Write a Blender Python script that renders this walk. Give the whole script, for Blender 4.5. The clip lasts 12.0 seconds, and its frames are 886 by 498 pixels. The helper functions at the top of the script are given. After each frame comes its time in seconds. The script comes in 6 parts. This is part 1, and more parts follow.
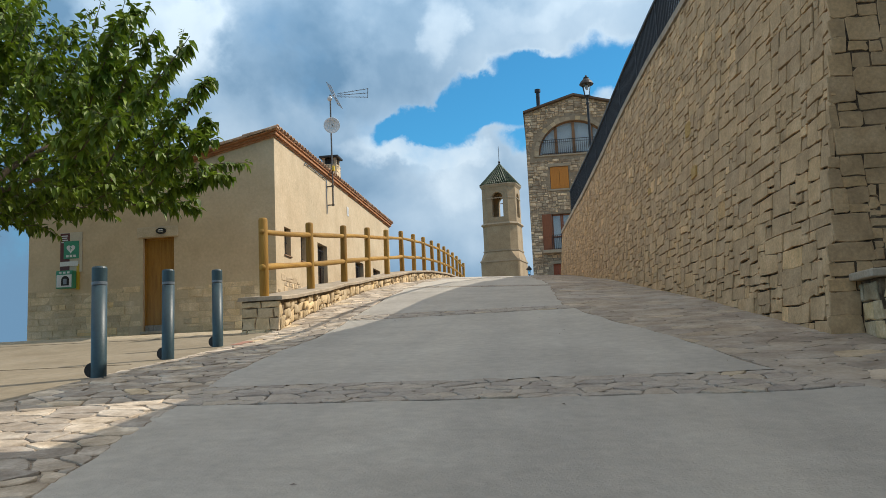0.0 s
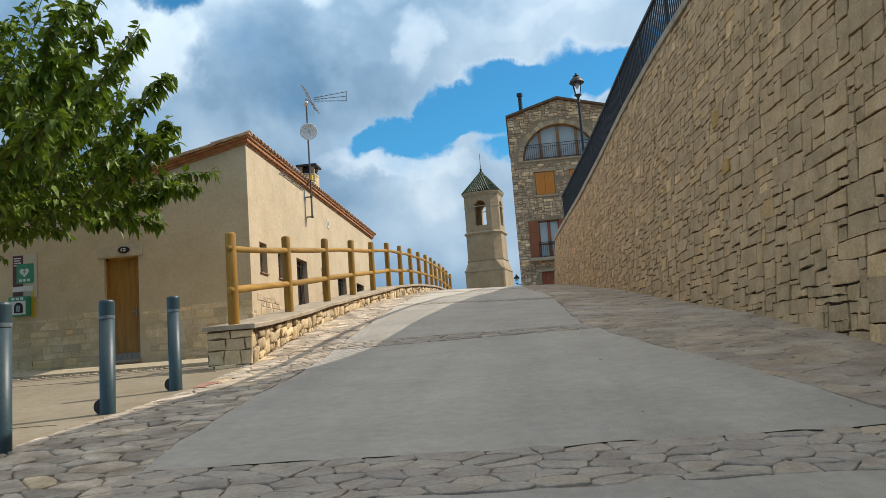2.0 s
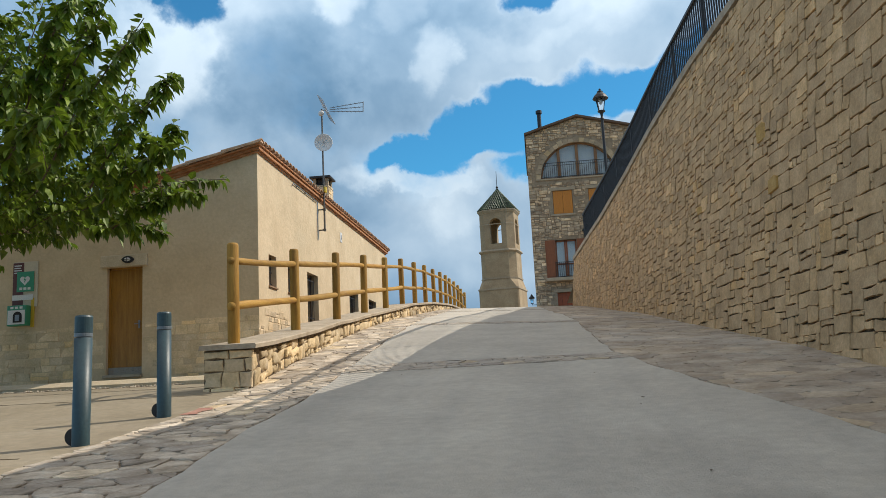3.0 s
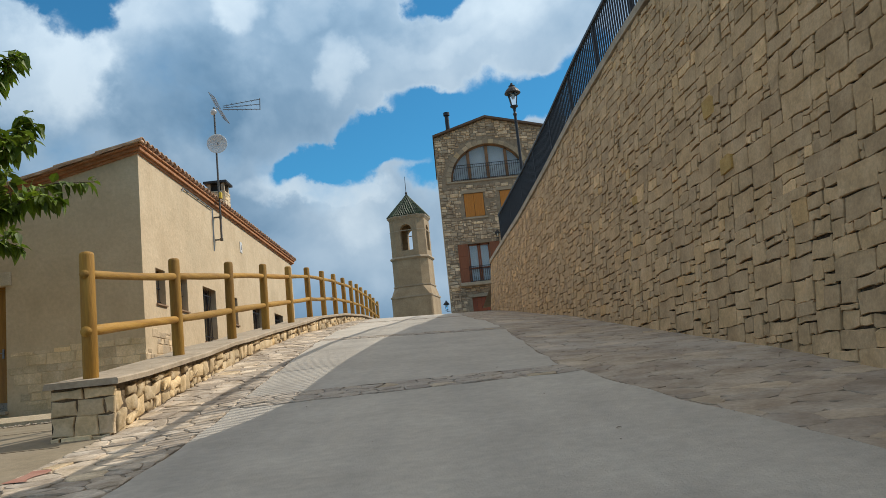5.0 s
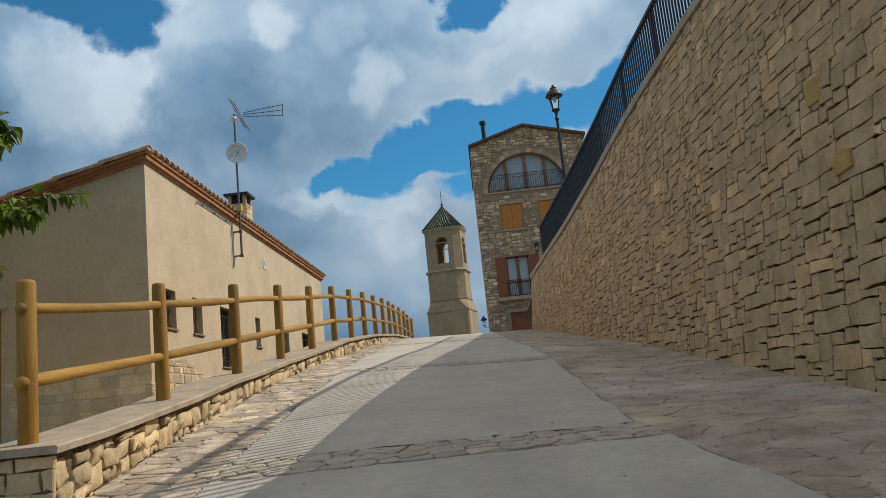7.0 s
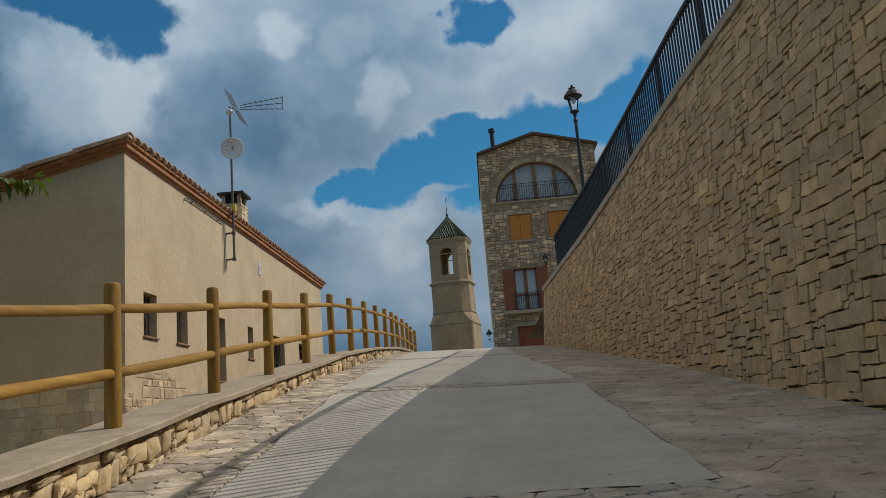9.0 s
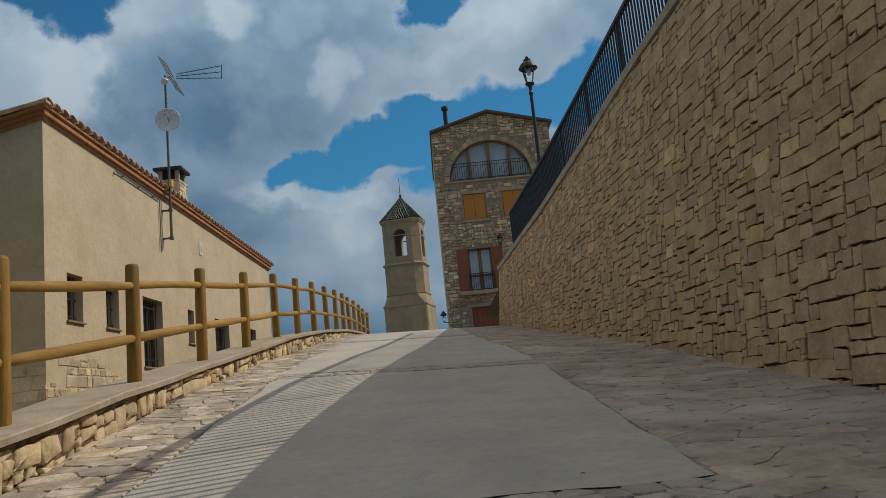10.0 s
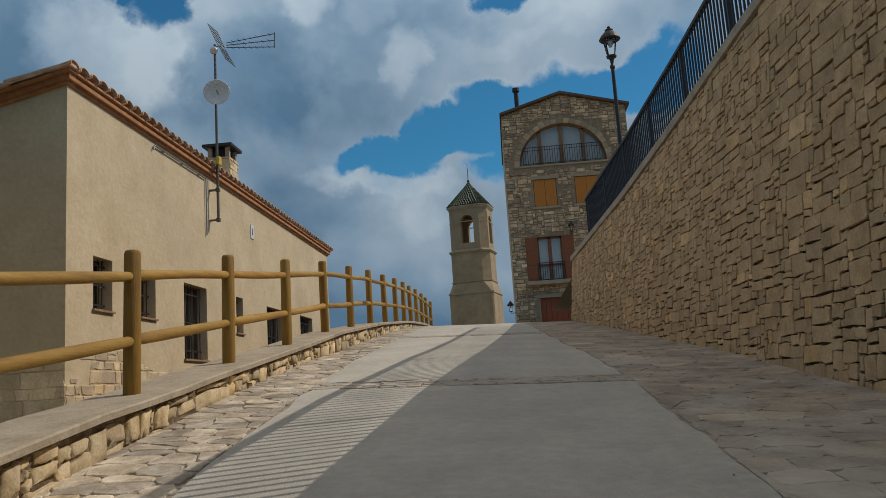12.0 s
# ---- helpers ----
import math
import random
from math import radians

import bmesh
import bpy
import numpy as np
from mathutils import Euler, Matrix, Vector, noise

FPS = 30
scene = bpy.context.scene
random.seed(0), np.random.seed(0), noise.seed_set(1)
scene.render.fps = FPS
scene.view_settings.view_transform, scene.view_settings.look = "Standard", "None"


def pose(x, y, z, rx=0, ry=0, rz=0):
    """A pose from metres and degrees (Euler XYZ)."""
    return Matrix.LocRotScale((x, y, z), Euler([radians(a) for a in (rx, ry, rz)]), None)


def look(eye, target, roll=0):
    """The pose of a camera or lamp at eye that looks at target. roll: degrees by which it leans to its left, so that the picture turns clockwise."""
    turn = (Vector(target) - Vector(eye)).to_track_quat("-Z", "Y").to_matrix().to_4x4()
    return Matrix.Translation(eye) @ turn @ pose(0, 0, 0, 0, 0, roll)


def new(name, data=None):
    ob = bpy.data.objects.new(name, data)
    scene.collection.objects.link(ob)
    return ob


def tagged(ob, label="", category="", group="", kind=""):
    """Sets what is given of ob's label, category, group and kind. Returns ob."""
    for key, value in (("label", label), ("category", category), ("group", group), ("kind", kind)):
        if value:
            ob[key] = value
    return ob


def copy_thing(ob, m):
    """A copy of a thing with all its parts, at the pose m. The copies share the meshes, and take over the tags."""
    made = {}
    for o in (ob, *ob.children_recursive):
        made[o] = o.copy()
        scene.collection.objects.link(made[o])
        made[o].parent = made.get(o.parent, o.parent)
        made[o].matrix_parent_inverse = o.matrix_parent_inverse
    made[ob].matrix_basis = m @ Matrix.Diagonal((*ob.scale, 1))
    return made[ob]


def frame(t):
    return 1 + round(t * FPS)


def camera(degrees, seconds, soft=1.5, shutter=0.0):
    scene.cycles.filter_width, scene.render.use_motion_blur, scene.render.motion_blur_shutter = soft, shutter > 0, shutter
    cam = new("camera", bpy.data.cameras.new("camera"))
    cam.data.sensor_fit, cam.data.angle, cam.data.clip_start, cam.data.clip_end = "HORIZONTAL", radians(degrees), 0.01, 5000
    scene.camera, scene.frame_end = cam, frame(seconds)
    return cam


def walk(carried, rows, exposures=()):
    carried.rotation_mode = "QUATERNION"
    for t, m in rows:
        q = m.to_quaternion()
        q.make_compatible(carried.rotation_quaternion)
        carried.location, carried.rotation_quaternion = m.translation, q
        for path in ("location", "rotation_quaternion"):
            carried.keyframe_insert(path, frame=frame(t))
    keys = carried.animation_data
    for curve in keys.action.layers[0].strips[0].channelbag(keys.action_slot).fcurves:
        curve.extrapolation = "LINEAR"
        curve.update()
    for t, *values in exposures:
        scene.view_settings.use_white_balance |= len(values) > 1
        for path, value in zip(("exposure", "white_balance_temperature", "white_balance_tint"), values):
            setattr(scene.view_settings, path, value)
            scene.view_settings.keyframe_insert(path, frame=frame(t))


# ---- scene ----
cam = camera(56.8, 12.0, soft=0.7)
PATH = [
    (0, (0.334, -1.177, 1.164), (0.098, 0.792, 1.424), -2.6),
    (0.5, (0.243, -0.809, 1.246), (0.041, 1.164, 1.507), -3.4),
    (1, (0.178, -0.354, 1.339), (-0.105, 1.605, 1.629), -3.4),
    (1.5, (0.06, 0.019, 1.343), (-0.249, 1.976, 1.615), -2.2),
    (2, (-0.088, 0.447, 1.444), (-0.275, 2.418, 1.725), -4.4),
    (2.5, (-0.168, 0.858, 1.546), (-0.393, 2.821, 1.857), -5.1),
    (3, (-0.247, 1.268, 1.566), (-0.463, 3.229, 1.891), -2.9),
    (3.5, (-0.329, 1.645, 1.668), (-0.406, 3.616, 2.001), -4.1),
    (3.7, (-0.346, 1.792, 1.645), (-0.407, 3.764, 1.973), -4.9),
    (5.3, (-0.422, 3.14, 1.836), (-0.416, 5.113, 2.165), -6.0),
    (5.5, (-0.39, 3.355, 1.933), (-0.436, 5.325, 2.274), -5.5),
    (6, (-0.387, 3.802, 1.982), (-0.463, 5.77, 2.331), -4.9),
    (6.5, (-0.46, 4.148, 2.045), (-0.472, 6.111, 2.431), -5.6),
    (7, (-0.428, 4.553, 2.126), (-0.51, 6.518, 2.491), -5.9),
    (7.2, (-0.406, 4.666, 2.144), (-0.492, 6.627, 2.526), -5.7),
    (8.8, (-0.645, 5.94, 2.319), (-0.733, 7.901, 2.702), -5.1),
    (9, (-0.648, 6.082, 2.312), (-0.734, 8.041, 2.707), -4.7),
    (9.5, (-0.66, 6.517, 2.389), (-0.687, 8.485, 2.744), -3.4),
    (10, (-0.63, 6.914, 2.35), (-0.609, 8.884, 2.693), -5.7),
    (10.5, (-0.584, 7.273, 2.47), (-0.659, 9.239, 2.829), -4.1),
    (11, (-0.607, 7.759, 2.551), (-0.659, 9.731, 2.883), -2.8),
    (11.5, (-0.629, 8.113, 2.559), (-0.658, 10.085, 2.89), -4.8),
    (12, (-0.634, 8.562, 2.659), (-0.78, 10.53, 2.983), -3.8),
]
walk(cam, [(t, look(eye, target, roll)) for t, eye, target, roll in PATH],
     exposures=[(0.0, 0.0), (3.7, -0.05), (5.5, -0.30), (7.0, -0.45), (9.0, -0.82), (12.0, -0.88)])

# ---- world and sun ----
SUN_AZ, SUN_EL = radians(23.0), radians(44.3)      # azimuth from +x towards +y


def link_nodes(tree):
    """Short makers for nodes and links of one tree."""
    def add(kind, **values):
        node = tree.nodes.new(kind)
        for key, value in values.items():
            node.inputs[key.replace("_", " ")].default_value = value
        return node
    return add, tree.links.new


def math_node(tree, op, a, b=None, c=None, clamp=False):
    node = tree.nodes.new("ShaderNodeMath")
    node.operation, node.use_clamp = op, clamp
    for k, v in enumerate((a, b, c)):
        if v is None:
            continue
        if isinstance(v, (int, float)):
            node.inputs[k].default_value = v
        else:
            tree.links.new(v, node.inputs[k])
    return node.outputs[0]


def smooth(tree, value, lo, hi, out0=0.0, out1=1.0):
    node = tree.nodes.new("ShaderNodeMapRange")
    node.interpolation_type = "SMOOTHSTEP"
    tree.links.new(value, node.inputs["Value"])
    for key, v in (("From Min", lo), ("From Max", hi), ("To Min", out0), ("To Max", out1)):
        node.inputs[key].default_value = v
    return node.outputs["Result"]


def noise_node(tree, vector, scale, detail=4.0, rough=0.55, distort=0.0):
    node = tree.nodes.new("ShaderNodeTexNoise")
    node.inputs["Scale"].default_value = scale
    node.inputs["Detail"].default_value = detail
    node.inputs["Roughness"].default_value = rough
    node.inputs["Distortion"].default_value = distort
    if vector is not None:
        tree.links.new(vector, node.inputs["Vector"])
    return node.outputs["Fac"]


def ramp_node(tree, value, stops):
    node = tree.nodes.new("ShaderNodeValToRGB")
    while len(node.color_ramp.elements) < len(stops):
        node.color_ramp.elements.new(0.5)
    for el, (p, c) in zip(node.color_ramp.elements, stops):
        el.position, el.color = p, (*c, 1)
    tree.links.new(value, node.inputs["Fac"])
    return node.outputs["Color"]


def mix_node(tree, fac, a, b, blend="MIX"):
    node = tree.nodes.new("ShaderNodeMix")
    node.data_type, node.blend_type = "RGBA", blend
    for sock, v in ((node.inputs["Factor"], fac), (node.inputs[6], a), (node.inputs[7], b)):
        if isinstance(v, (int, float)):
            sock.default_value = v
        elif isinstance(v, tuple):
            sock.default_value = (*v, 1)
        else:
            tree.links.new(v, sock)
    return node.outputs[2]


world = bpy.data.worlds.new("sky")
scene.world = world
world.use_nodes = True
wt = world.node_tree
wt.nodes.clear()
add, join = link_nodes(wt)
sky = add("ShaderNodeTexSky")
sky.sky_type, sky.sun_disc = "NISHITA", False
sky.sun_elevation, sky.sun_rotation = SUN_EL, math.pi / 2 - SUN_AZ
sky.air_density, sky.dust_density, sky.ozone_density = 1.0, 0.1, 3.0
way = add("ShaderNodeTexCoord").outputs["Generated"]
# bearings in degrees: east of the street's axis, and above the horizon
height = wt.nodes.new("ShaderNodeSeparateXYZ")
join(way, height.inputs[0])
bearing = math_node(wt, "MULTIPLY", math_node(wt, "ARCTAN2", height.outputs["X"], height.outputs["Y"]), 57.2958)
rise = math_node(wt, "MULTIPLY", math_node(wt, "ARCSINE", height.outputs["Z"]), 57.2958)
# billows fray the outlines of the clouds
billow = wt.nodes.new("ShaderNodeTexNoise")
billow.inputs["Scale"].default_value, billow.inputs["Detail"].default_value, billow.inputs["Roughness"].default_value = 11.0, 7.0, 0.56
join(way, billow.inputs["Vector"])
fray = wt.nodes.new("ShaderNodeSeparateColor")
join(billow.outputs["Color"], fray.inputs[0])
bearing = math_node(wt, "ADD", bearing, math_node(wt, "MULTIPLY_ADD", fray.outputs[0], 9.0, -4.5))
rise = math_node(wt, "ADD", rise, math_node(wt, "MULTIPLY_ADD", fray.outputs[1], 6.0, -3.0))


def oval(az, el, wide, tall, lean, weight):
    """A soft oval in the sky: bearing, rise, half-axes in degrees, rise per degree of bearing, strength."""
    dx = math_node(wt, "SUBTRACT", bearing, az)
    dy = math_node(wt, "MULTIPLY", math_node(wt, "MULTIPLY_ADD", dx, -lean, math_node(wt, "SUBTRACT", rise, el)), 1 / tall)
    dx = math_node(wt, "MULTIPLY", dx, 1 / wide)
    r2 = math_node(wt, "MULTIPLY_ADD", dx, dx, math_node(wt, "MULTIPLY", dy, dy))
    return smooth(wt, r2, 0.15, 1.5, weight, 0.0)


CLOUD_MASS = [(-9, 17, 42, 17, 0.0, 0.34), (-0.8, 15.9, 2.2, 1.0, 0.35, 0.36), (3.5, 16.6, 1.8, 0.8, 0.3, 0.26)]
SKY_GAPS = [(-8.0, 16.2, 3.8, 1.3, 0.22, -0.62), (-4.6, 17.0, 3.2, 2.2, 0.2, -0.64), (-1.0, 18.0, 3.8, 2.5, 0.2, -0.66), (4.0, 18.7, 5.0, 2.5, 0.1, -0.66),
            (10.5, 19.2, 5.5, 2.3, 0.1, -0.66), (0.6, 15.8, 3.8, 2.0, 0.0, -0.45), (1.2, 26.7, 2.6, 1.4, 0.0, -0.62), (-26.0, 27.8, 6.5, 1.9, 0.0, -0.7), (-23.8, 25.8, 2.6, 1.7, 0.0, -0.5)]
CLOUD_LIGHT = [(-27, 22, 4.6, 3.6, 0.0, 0.24), (-13.8, 26.5, 2.4, 1.4, 0.0, 0.13), (-6.2, 22, 1.7, 1.8, 0.2, 0.13), (-8.5, 25.4, 2.2, 1.6, 0.0, 0.08),
               (-9.0, 14.4, 5.0, 1.2, -0.08, 0.18), (-5.3, 12.3, 2.8, 2.2, 0.0, 0.09), (7, 25.5, 4.5, 1.8, 0.0, 0.05), (1.5, 23.0, 5.0, 0.9, 0.05, 0.04),
               (-17.0, 21.3, 5.5, 4.0, 0.0, -0.15), (-12, 18.8, 4.6, 2.2, 0.1, -0.06), (-14, 12.5, 4.0, 2.2, 0.0, -0.05), (-2.5, 25.0, 2.2, 1.6, 0.0, -0.05)]
cover = math_node(wt, "MULTIPLY_ADD", noise_node(wt, way, 6.5, 8.0, 0.56, 0.12), 1.3, -0.13)
cover = math_node(wt, "ADD", cover, smooth(wt, height.outputs["Z"], 0.5, 0.85, 0.0, 0.22))   # closed overcast overhead
cover = math_node(wt, "ADD", cover, smooth(wt, height.outputs["Z"], 0.02, 0.13, 0.35, 0.0))    # and along the horizon
for spot in CLOUD_MASS + SKY_GAPS:
    cover = math_node(wt, "ADD", cover, oval(*spot))
thick = cover
cover = smooth(wt, cover, 0.34, 0.82)
shade = math_node(wt, "MULTIPLY_ADD", noise_node(wt, way, 4.5, 7.0, 0.52, 0.15), 0.8, 0.09)
for spot in CLOUD_LIGHT:
    shade = math_node(wt, "ADD", shade, oval(*spot))
# thin edges are white, thick bellies blue-grey
shade = math_node(wt, "ADD", shade, smooth(wt, thick, 0.55, 0.95, 0.06, -0.02))
# slate-blue distance under the cloud base
shade = math_node(wt, "ADD", shade, smooth(wt, height.outputs["Z"], 0.03, 0.13, -0.22, 0.0))
for spot in ((-34.6, 4.2, 19, 11, 0.0, -0.34), (-25, 3.5, 13, 9, 0.0, -0.1)):
    shade = math_node(wt, "ADD", shade, oval(*spot))
cloud_col = ramp_node(wt, shade, [(0.28, (0.14, 0.265, 0.41)), (0.42, (0.275, 0.415, 0.565)), (0.52, (0.41, 0.545, 0.68)), (0.64, (0.60, 0.725, 0.83))])
sky_bg = add("ShaderNodeBackground", Strength=0.14)
join(mix_node(wt, 1.0, sky.outputs["Color"], (0.30, 0.86, 1.0), "MULTIPLY"), sky_bg.inputs["Color"])
# clouds grow brighter towards the zenith, where they are thin
cloud_bg = add("ShaderNodeBackground")
join(smooth(wt, height.outputs["Z"], 0.28, 0.46, 1.12, 1.36), cloud_bg.inputs["Strength"])
join(mix_node(wt, smooth(wt, height.outputs["Z"], 0.45, 0.8), cloud_col, (0.71, 0.67, 0.62)), cloud_bg.inputs["Color"])   # thin sunlit cloud overhead
sky_mix = add("ShaderNodeMixShader")
join(cover, sky_mix.inputs["Fac"])
join(sky_bg.outputs[0], sky_mix.inputs[1])
join(cloud_bg.outputs[0], sky_mix.inputs[2])
join(sky_mix.outputs[0], add("ShaderNodeOutputWorld").inputs["Surface"])

sun = new("sun", bpy.data.lights.new("sun", "SUN"))
sun.data.energy, sun.data.angle, sun.data.color = 4.25, radians(0.2), (1.0, 0.91, 0.78)
sun.matrix_world = look((0, 0, 0), (-math.cos(SUN_AZ) * math.cos(SUN_EL), -math.sin(SUN_AZ) * math.cos(SUN_EL), -math.sin(SUN_EL)))


# ---- materials ----
def material(name, colours, scale=6.0, rough=0.8, bump=0.3, bump_scale=40.0, metal=0.0, vary="", vary_amount=0.25,
             stain=0.0, stain_col=(0.1, 0.09, 0.08), stretch=(1, 1, 1), gloss_var=0.1, grain=0.55):
    """A surface of two to four colours blended by noise, with fine relief, blotchy stains and, per piece, a shift of tone."""
    m = bpy.data.materials.new(name)
    m.use_nodes = True
    t = m.node_tree
    bsdf = t.nodes["Principled BSDF"]
    co = t.nodes.new("ShaderNodeNewGeometry").outputs["Position"]
    mp = t.nodes.new("ShaderNodeMapping")
    mp.inputs["Scale"].default_value = stretch
    t.links.new(co, mp.inputs["Vector"])
    v = mp.outputs["Vector"]
    n = noise_node(t, v, scale, 6.0, 0.6)
    k = len(colours)
    col = ramp_node(t, n, [(0.3 + 0.4 * j / max(1, k - 1), c) for j, c in enumerate(colours)])
    fine = noise_node(t, v, scale * 9, 3.0, 0.6)
    col = mix_node(t, grain, col, ramp_node(t, fine, [(0.3, (0.72, 0.72, 0.72)), (0.7, (1.2, 1.2, 1.2))]), "MULTIPLY")
    if vary:
        if vary == "object":
            r = t.nodes.new("ShaderNodeObjectInfo").outputs["Random"]
        else:
            r = t.nodes.new("ShaderNodeNewGeometry").outputs["Random Per Island"]
        lo, hi = 1 - vary_amount, 1 + vary_amount
        tone = ramp_node(t, r, [(0.0, (lo, lo, lo * 1.02)), (0.45, (1, 1, 1)), (0.8, (hi, hi * 0.985, hi * 0.96)), (0.95, (hi, hi * 0.97, hi * 0.90)), (0.965, (hi * 1.30, hi * 1.28, hi * 1.22)), (1.0, (hi * 1.02, hi * 0.94, hi * 0.76))])
        col = mix_node(t, 1.0, col, tone, "MULTIPLY")
    if stain:
        s = smooth(t, noise_node(t, v, scale * 0.23, 5.0, 0.65), 0.5, 0.72, 0.0, stain)
        col = mix_node(t, s, col, stain_col)
    t.links.new(col, bsdf.inputs["Base Color"])
    bsdf.inputs["Metallic"].default_value = metal
    t.links.new(math_node(t, "MULTIPLY_ADD", fine, gloss_var, rough - gloss_var / 2), bsdf.inputs["Roughness"])
    if bump:
        b = t.nodes.new("ShaderNodeBump")
        b.inputs["Strength"].default_value, b.inputs["Distance"].default_value = bump, 0.02
        t.links.new(noise_node(t, v, bump_scale, 5.0, 0.6), b.inputs["Height"])
        t.links.new(b.outputs["Normal"], bsdf.inputs["Normal"])
    return m


WALL_COLS = [(0.40, 0.27, 0.14), (0.53, 0.36, 0.195), (0.63, 0.445, 0.255)]
M_WALL = material("wall stone", WALL_COLS, 3.5, 0.88, 0.4, 26, vary="object", vary_amount=0.12)
M_WALL_I = material("wall stone run", WALL_COLS, 3.5, 0.88, 0.4, 26, vary="island", vary_amount=0.12)
M_OCHRE = material("ochre stone", [(0.42, 0.25, 0.07), (0.55, 0.36, 0.12)], 9, 0.85, 0.4, 30)
M_JOINT = material("wall joint", [(0.025, 0.017, 0.010), (0.075, 0.052, 0.032), (0.16, 0.115, 0.07), (0.30, 0.215, 0.13)], 7, 0.95, 0.6, 60)
CURB_COLS = [(0.34, 0.25, 0.135), (0.52, 0.405, 0.245), (0.64, 0.53, 0.37)]
M_CURB = material("field stone", CURB_COLS, 6, 0.85, 0.6, 18, vary="object", vary_amount=0.3)
M_CURB_I = material("field stone run", CURB_COLS, 6, 0.85, 0.6, 18, vary="island", vary_amount=0.3)
PAVE_COLS = [(0.27, 0.22, 0.16), (0.42, 0.355, 0.28), (0.62, 0.555, 0.465)]
STRIP_COLS = [(0.33, 0.283, 0.235), (0.41, 0.362, 0.305), (0.48, 0.43, 0.365)]
M_STRIP = material("strip stone", STRIP_COLS, 5, 0.85, 0.6, 20, vary="object", vary_amount=0.12)
M_STRIP_I = material("strip stone run", STRIP_COLS, 5, 0.85, 0.6, 20, vary="island", vary_amount=0.12)
M_PAVE = material("paving stone", PAVE_COLS, 5, 0.85, 0.6, 20, vary="object", vary_amount=0.25)
M_PAVE_I = material("paving stone run", PAVE_COLS, 5, 0.85, 0.6, 20, vary="island", vary_amount=0.25)
M_FLAG = material("worn flagstone", [(0.27, 0.215, 0.158), (0.375, 0.315, 0.245), (0.47, 0.41, 0.335)], 3, 0.85, 0.6, 16, vary="object", vary_amount=0.13, stain=0.6, stain_col=(0.55, 0.505, 0.44))
M_FLAG_I = material("worn flagstone run", [(0.27, 0.215, 0.158), (0.375, 0.315, 0.245), (0.47, 0.41, 0.335)], 3, 0.85, 0.6, 16, vary="island", vary_amount=0.13, stain=0.6, stain_col=(0.55, 0.505, 0.44))
M_BED_R = material("flagstone joint", [(0.24, 0.185, 0.14), (0.38, 0.31, 0.245), (0.46, 0.39, 0.32)], 4, 0.95, 0.6, 40)
M_EARTH = material("stony mortar", [(0.05, 0.035, 0.02), (0.16, 0.115, 0.07), (0.34, 0.26, 0.165)], 8, 0.95, 0.7, 45)
M_BED = material("paving joint", [(0.06, 0.048, 0.036), (0.25, 0.205, 0.155), (0.37, 0.31, 0.24), (0.43, 0.37, 0.29)], 5, 0.95, 0.6, 50)
M_CONC = material("road concrete", [(0.415, 0.387, 0.336), (0.472, 0.442, 0.386), (0.52, 0.492, 0.43)], 1.3, 0.82, 0.5, 60, stain=0.3, stain_col=(0.345, 0.315, 0.27), grain=0.4)
ct = M_CONC.node_tree
lane_map = ct.nodes.new("ShaderNodeMapping")
lane_map.inputs["Scale"].default_value = (1.3, 0.07, 0.1)
ct.links.new(ct.nodes.new("ShaderNodeNewGeometry").outputs["Position"], lane_map.inputs["Vector"])
lanes = ramp_node(ct, noise_node(ct, lane_map.outputs["Vector"], 1.0, 3.0, 0.5), [(0.38, (0.90, 0.90, 0.905)), (0.5, (1.0, 1.0, 1.0)), (0.62, (1.06, 1.055, 1.045))])
conc_in = ct.nodes["Principled BSDF"].inputs["Base Color"]
ct.links.new(mix_node(ct, 1.0, conc_in.links[0].from_socket, lanes, "MULTIPLY"), conc_in)
M_TERRACE = material("terrace concrete", [(0.215, 0.175, 0.115), (0.27, 0.225, 0.155), (0.30, 0.255, 0.185)], 1.5, 0.85, 0.3, 70, stain=0.3, stain_col=(0.25, 0.21, 0.155))
M_COPE = material("coping concrete", [(0.32, 0.26, 0.185), (0.42, 0.35, 0.26), (0.49, 0.415, 0.315)], 3, 0.85, 0.35, 50, stain=0.3, stain_col=(0.25, 0.22, 0.18))
M_RENDER = material("house render", [(0.545, 0.418, 0.262), (0.612, 0.477, 0.306), (0.66, 0.526, 0.348)], 1.5, 0.92, 0.6, 9, stain=0.4, stain_col=(0.45, 0.365, 0.235), grain=0.3)
M_PLINTH = material("plinth stone", [(0.51, 0.39, 0.225), (0.64, 0.505, 0.32), (0.75, 0.62, 0.44)], 3, 0.85, 0.4, 25, vary="object", vary_amount=0.18)
M_SIDE = material("exposed side stone", [(0.48, 0.36, 0.22), (0.58, 0.45, 0.295), (0.66, 0.535, 0.37)], 6, 0.88, 0.4, 25, vary="object", vary_amount=0.18)
M_MORTAR = material("pale mortar", [(0.52, 0.42, 0.28), (0.62, 0.52, 0.375)], 5, 0.95, 0.4, 60)
M_TERRA = material("terracotta", [(0.34, 0.135, 0.052), (0.45, 0.195, 0.08), (0.51, 0.26, 0.125)], 6, 0.8, 0.4, 30, stain=0.25, stain_col=(0.16, 0.10, 0.07))
M_TILE = material("roof tile", [(0.36, 0.215, 0.13), (0.50, 0.315, 0.20), (0.58, 0.42, 0.29)], 5, 0.85, 0.5, 25, vary="island", vary_amount=0.25, stain=0.3, stain_col=(0.18, 0.14, 0.10))
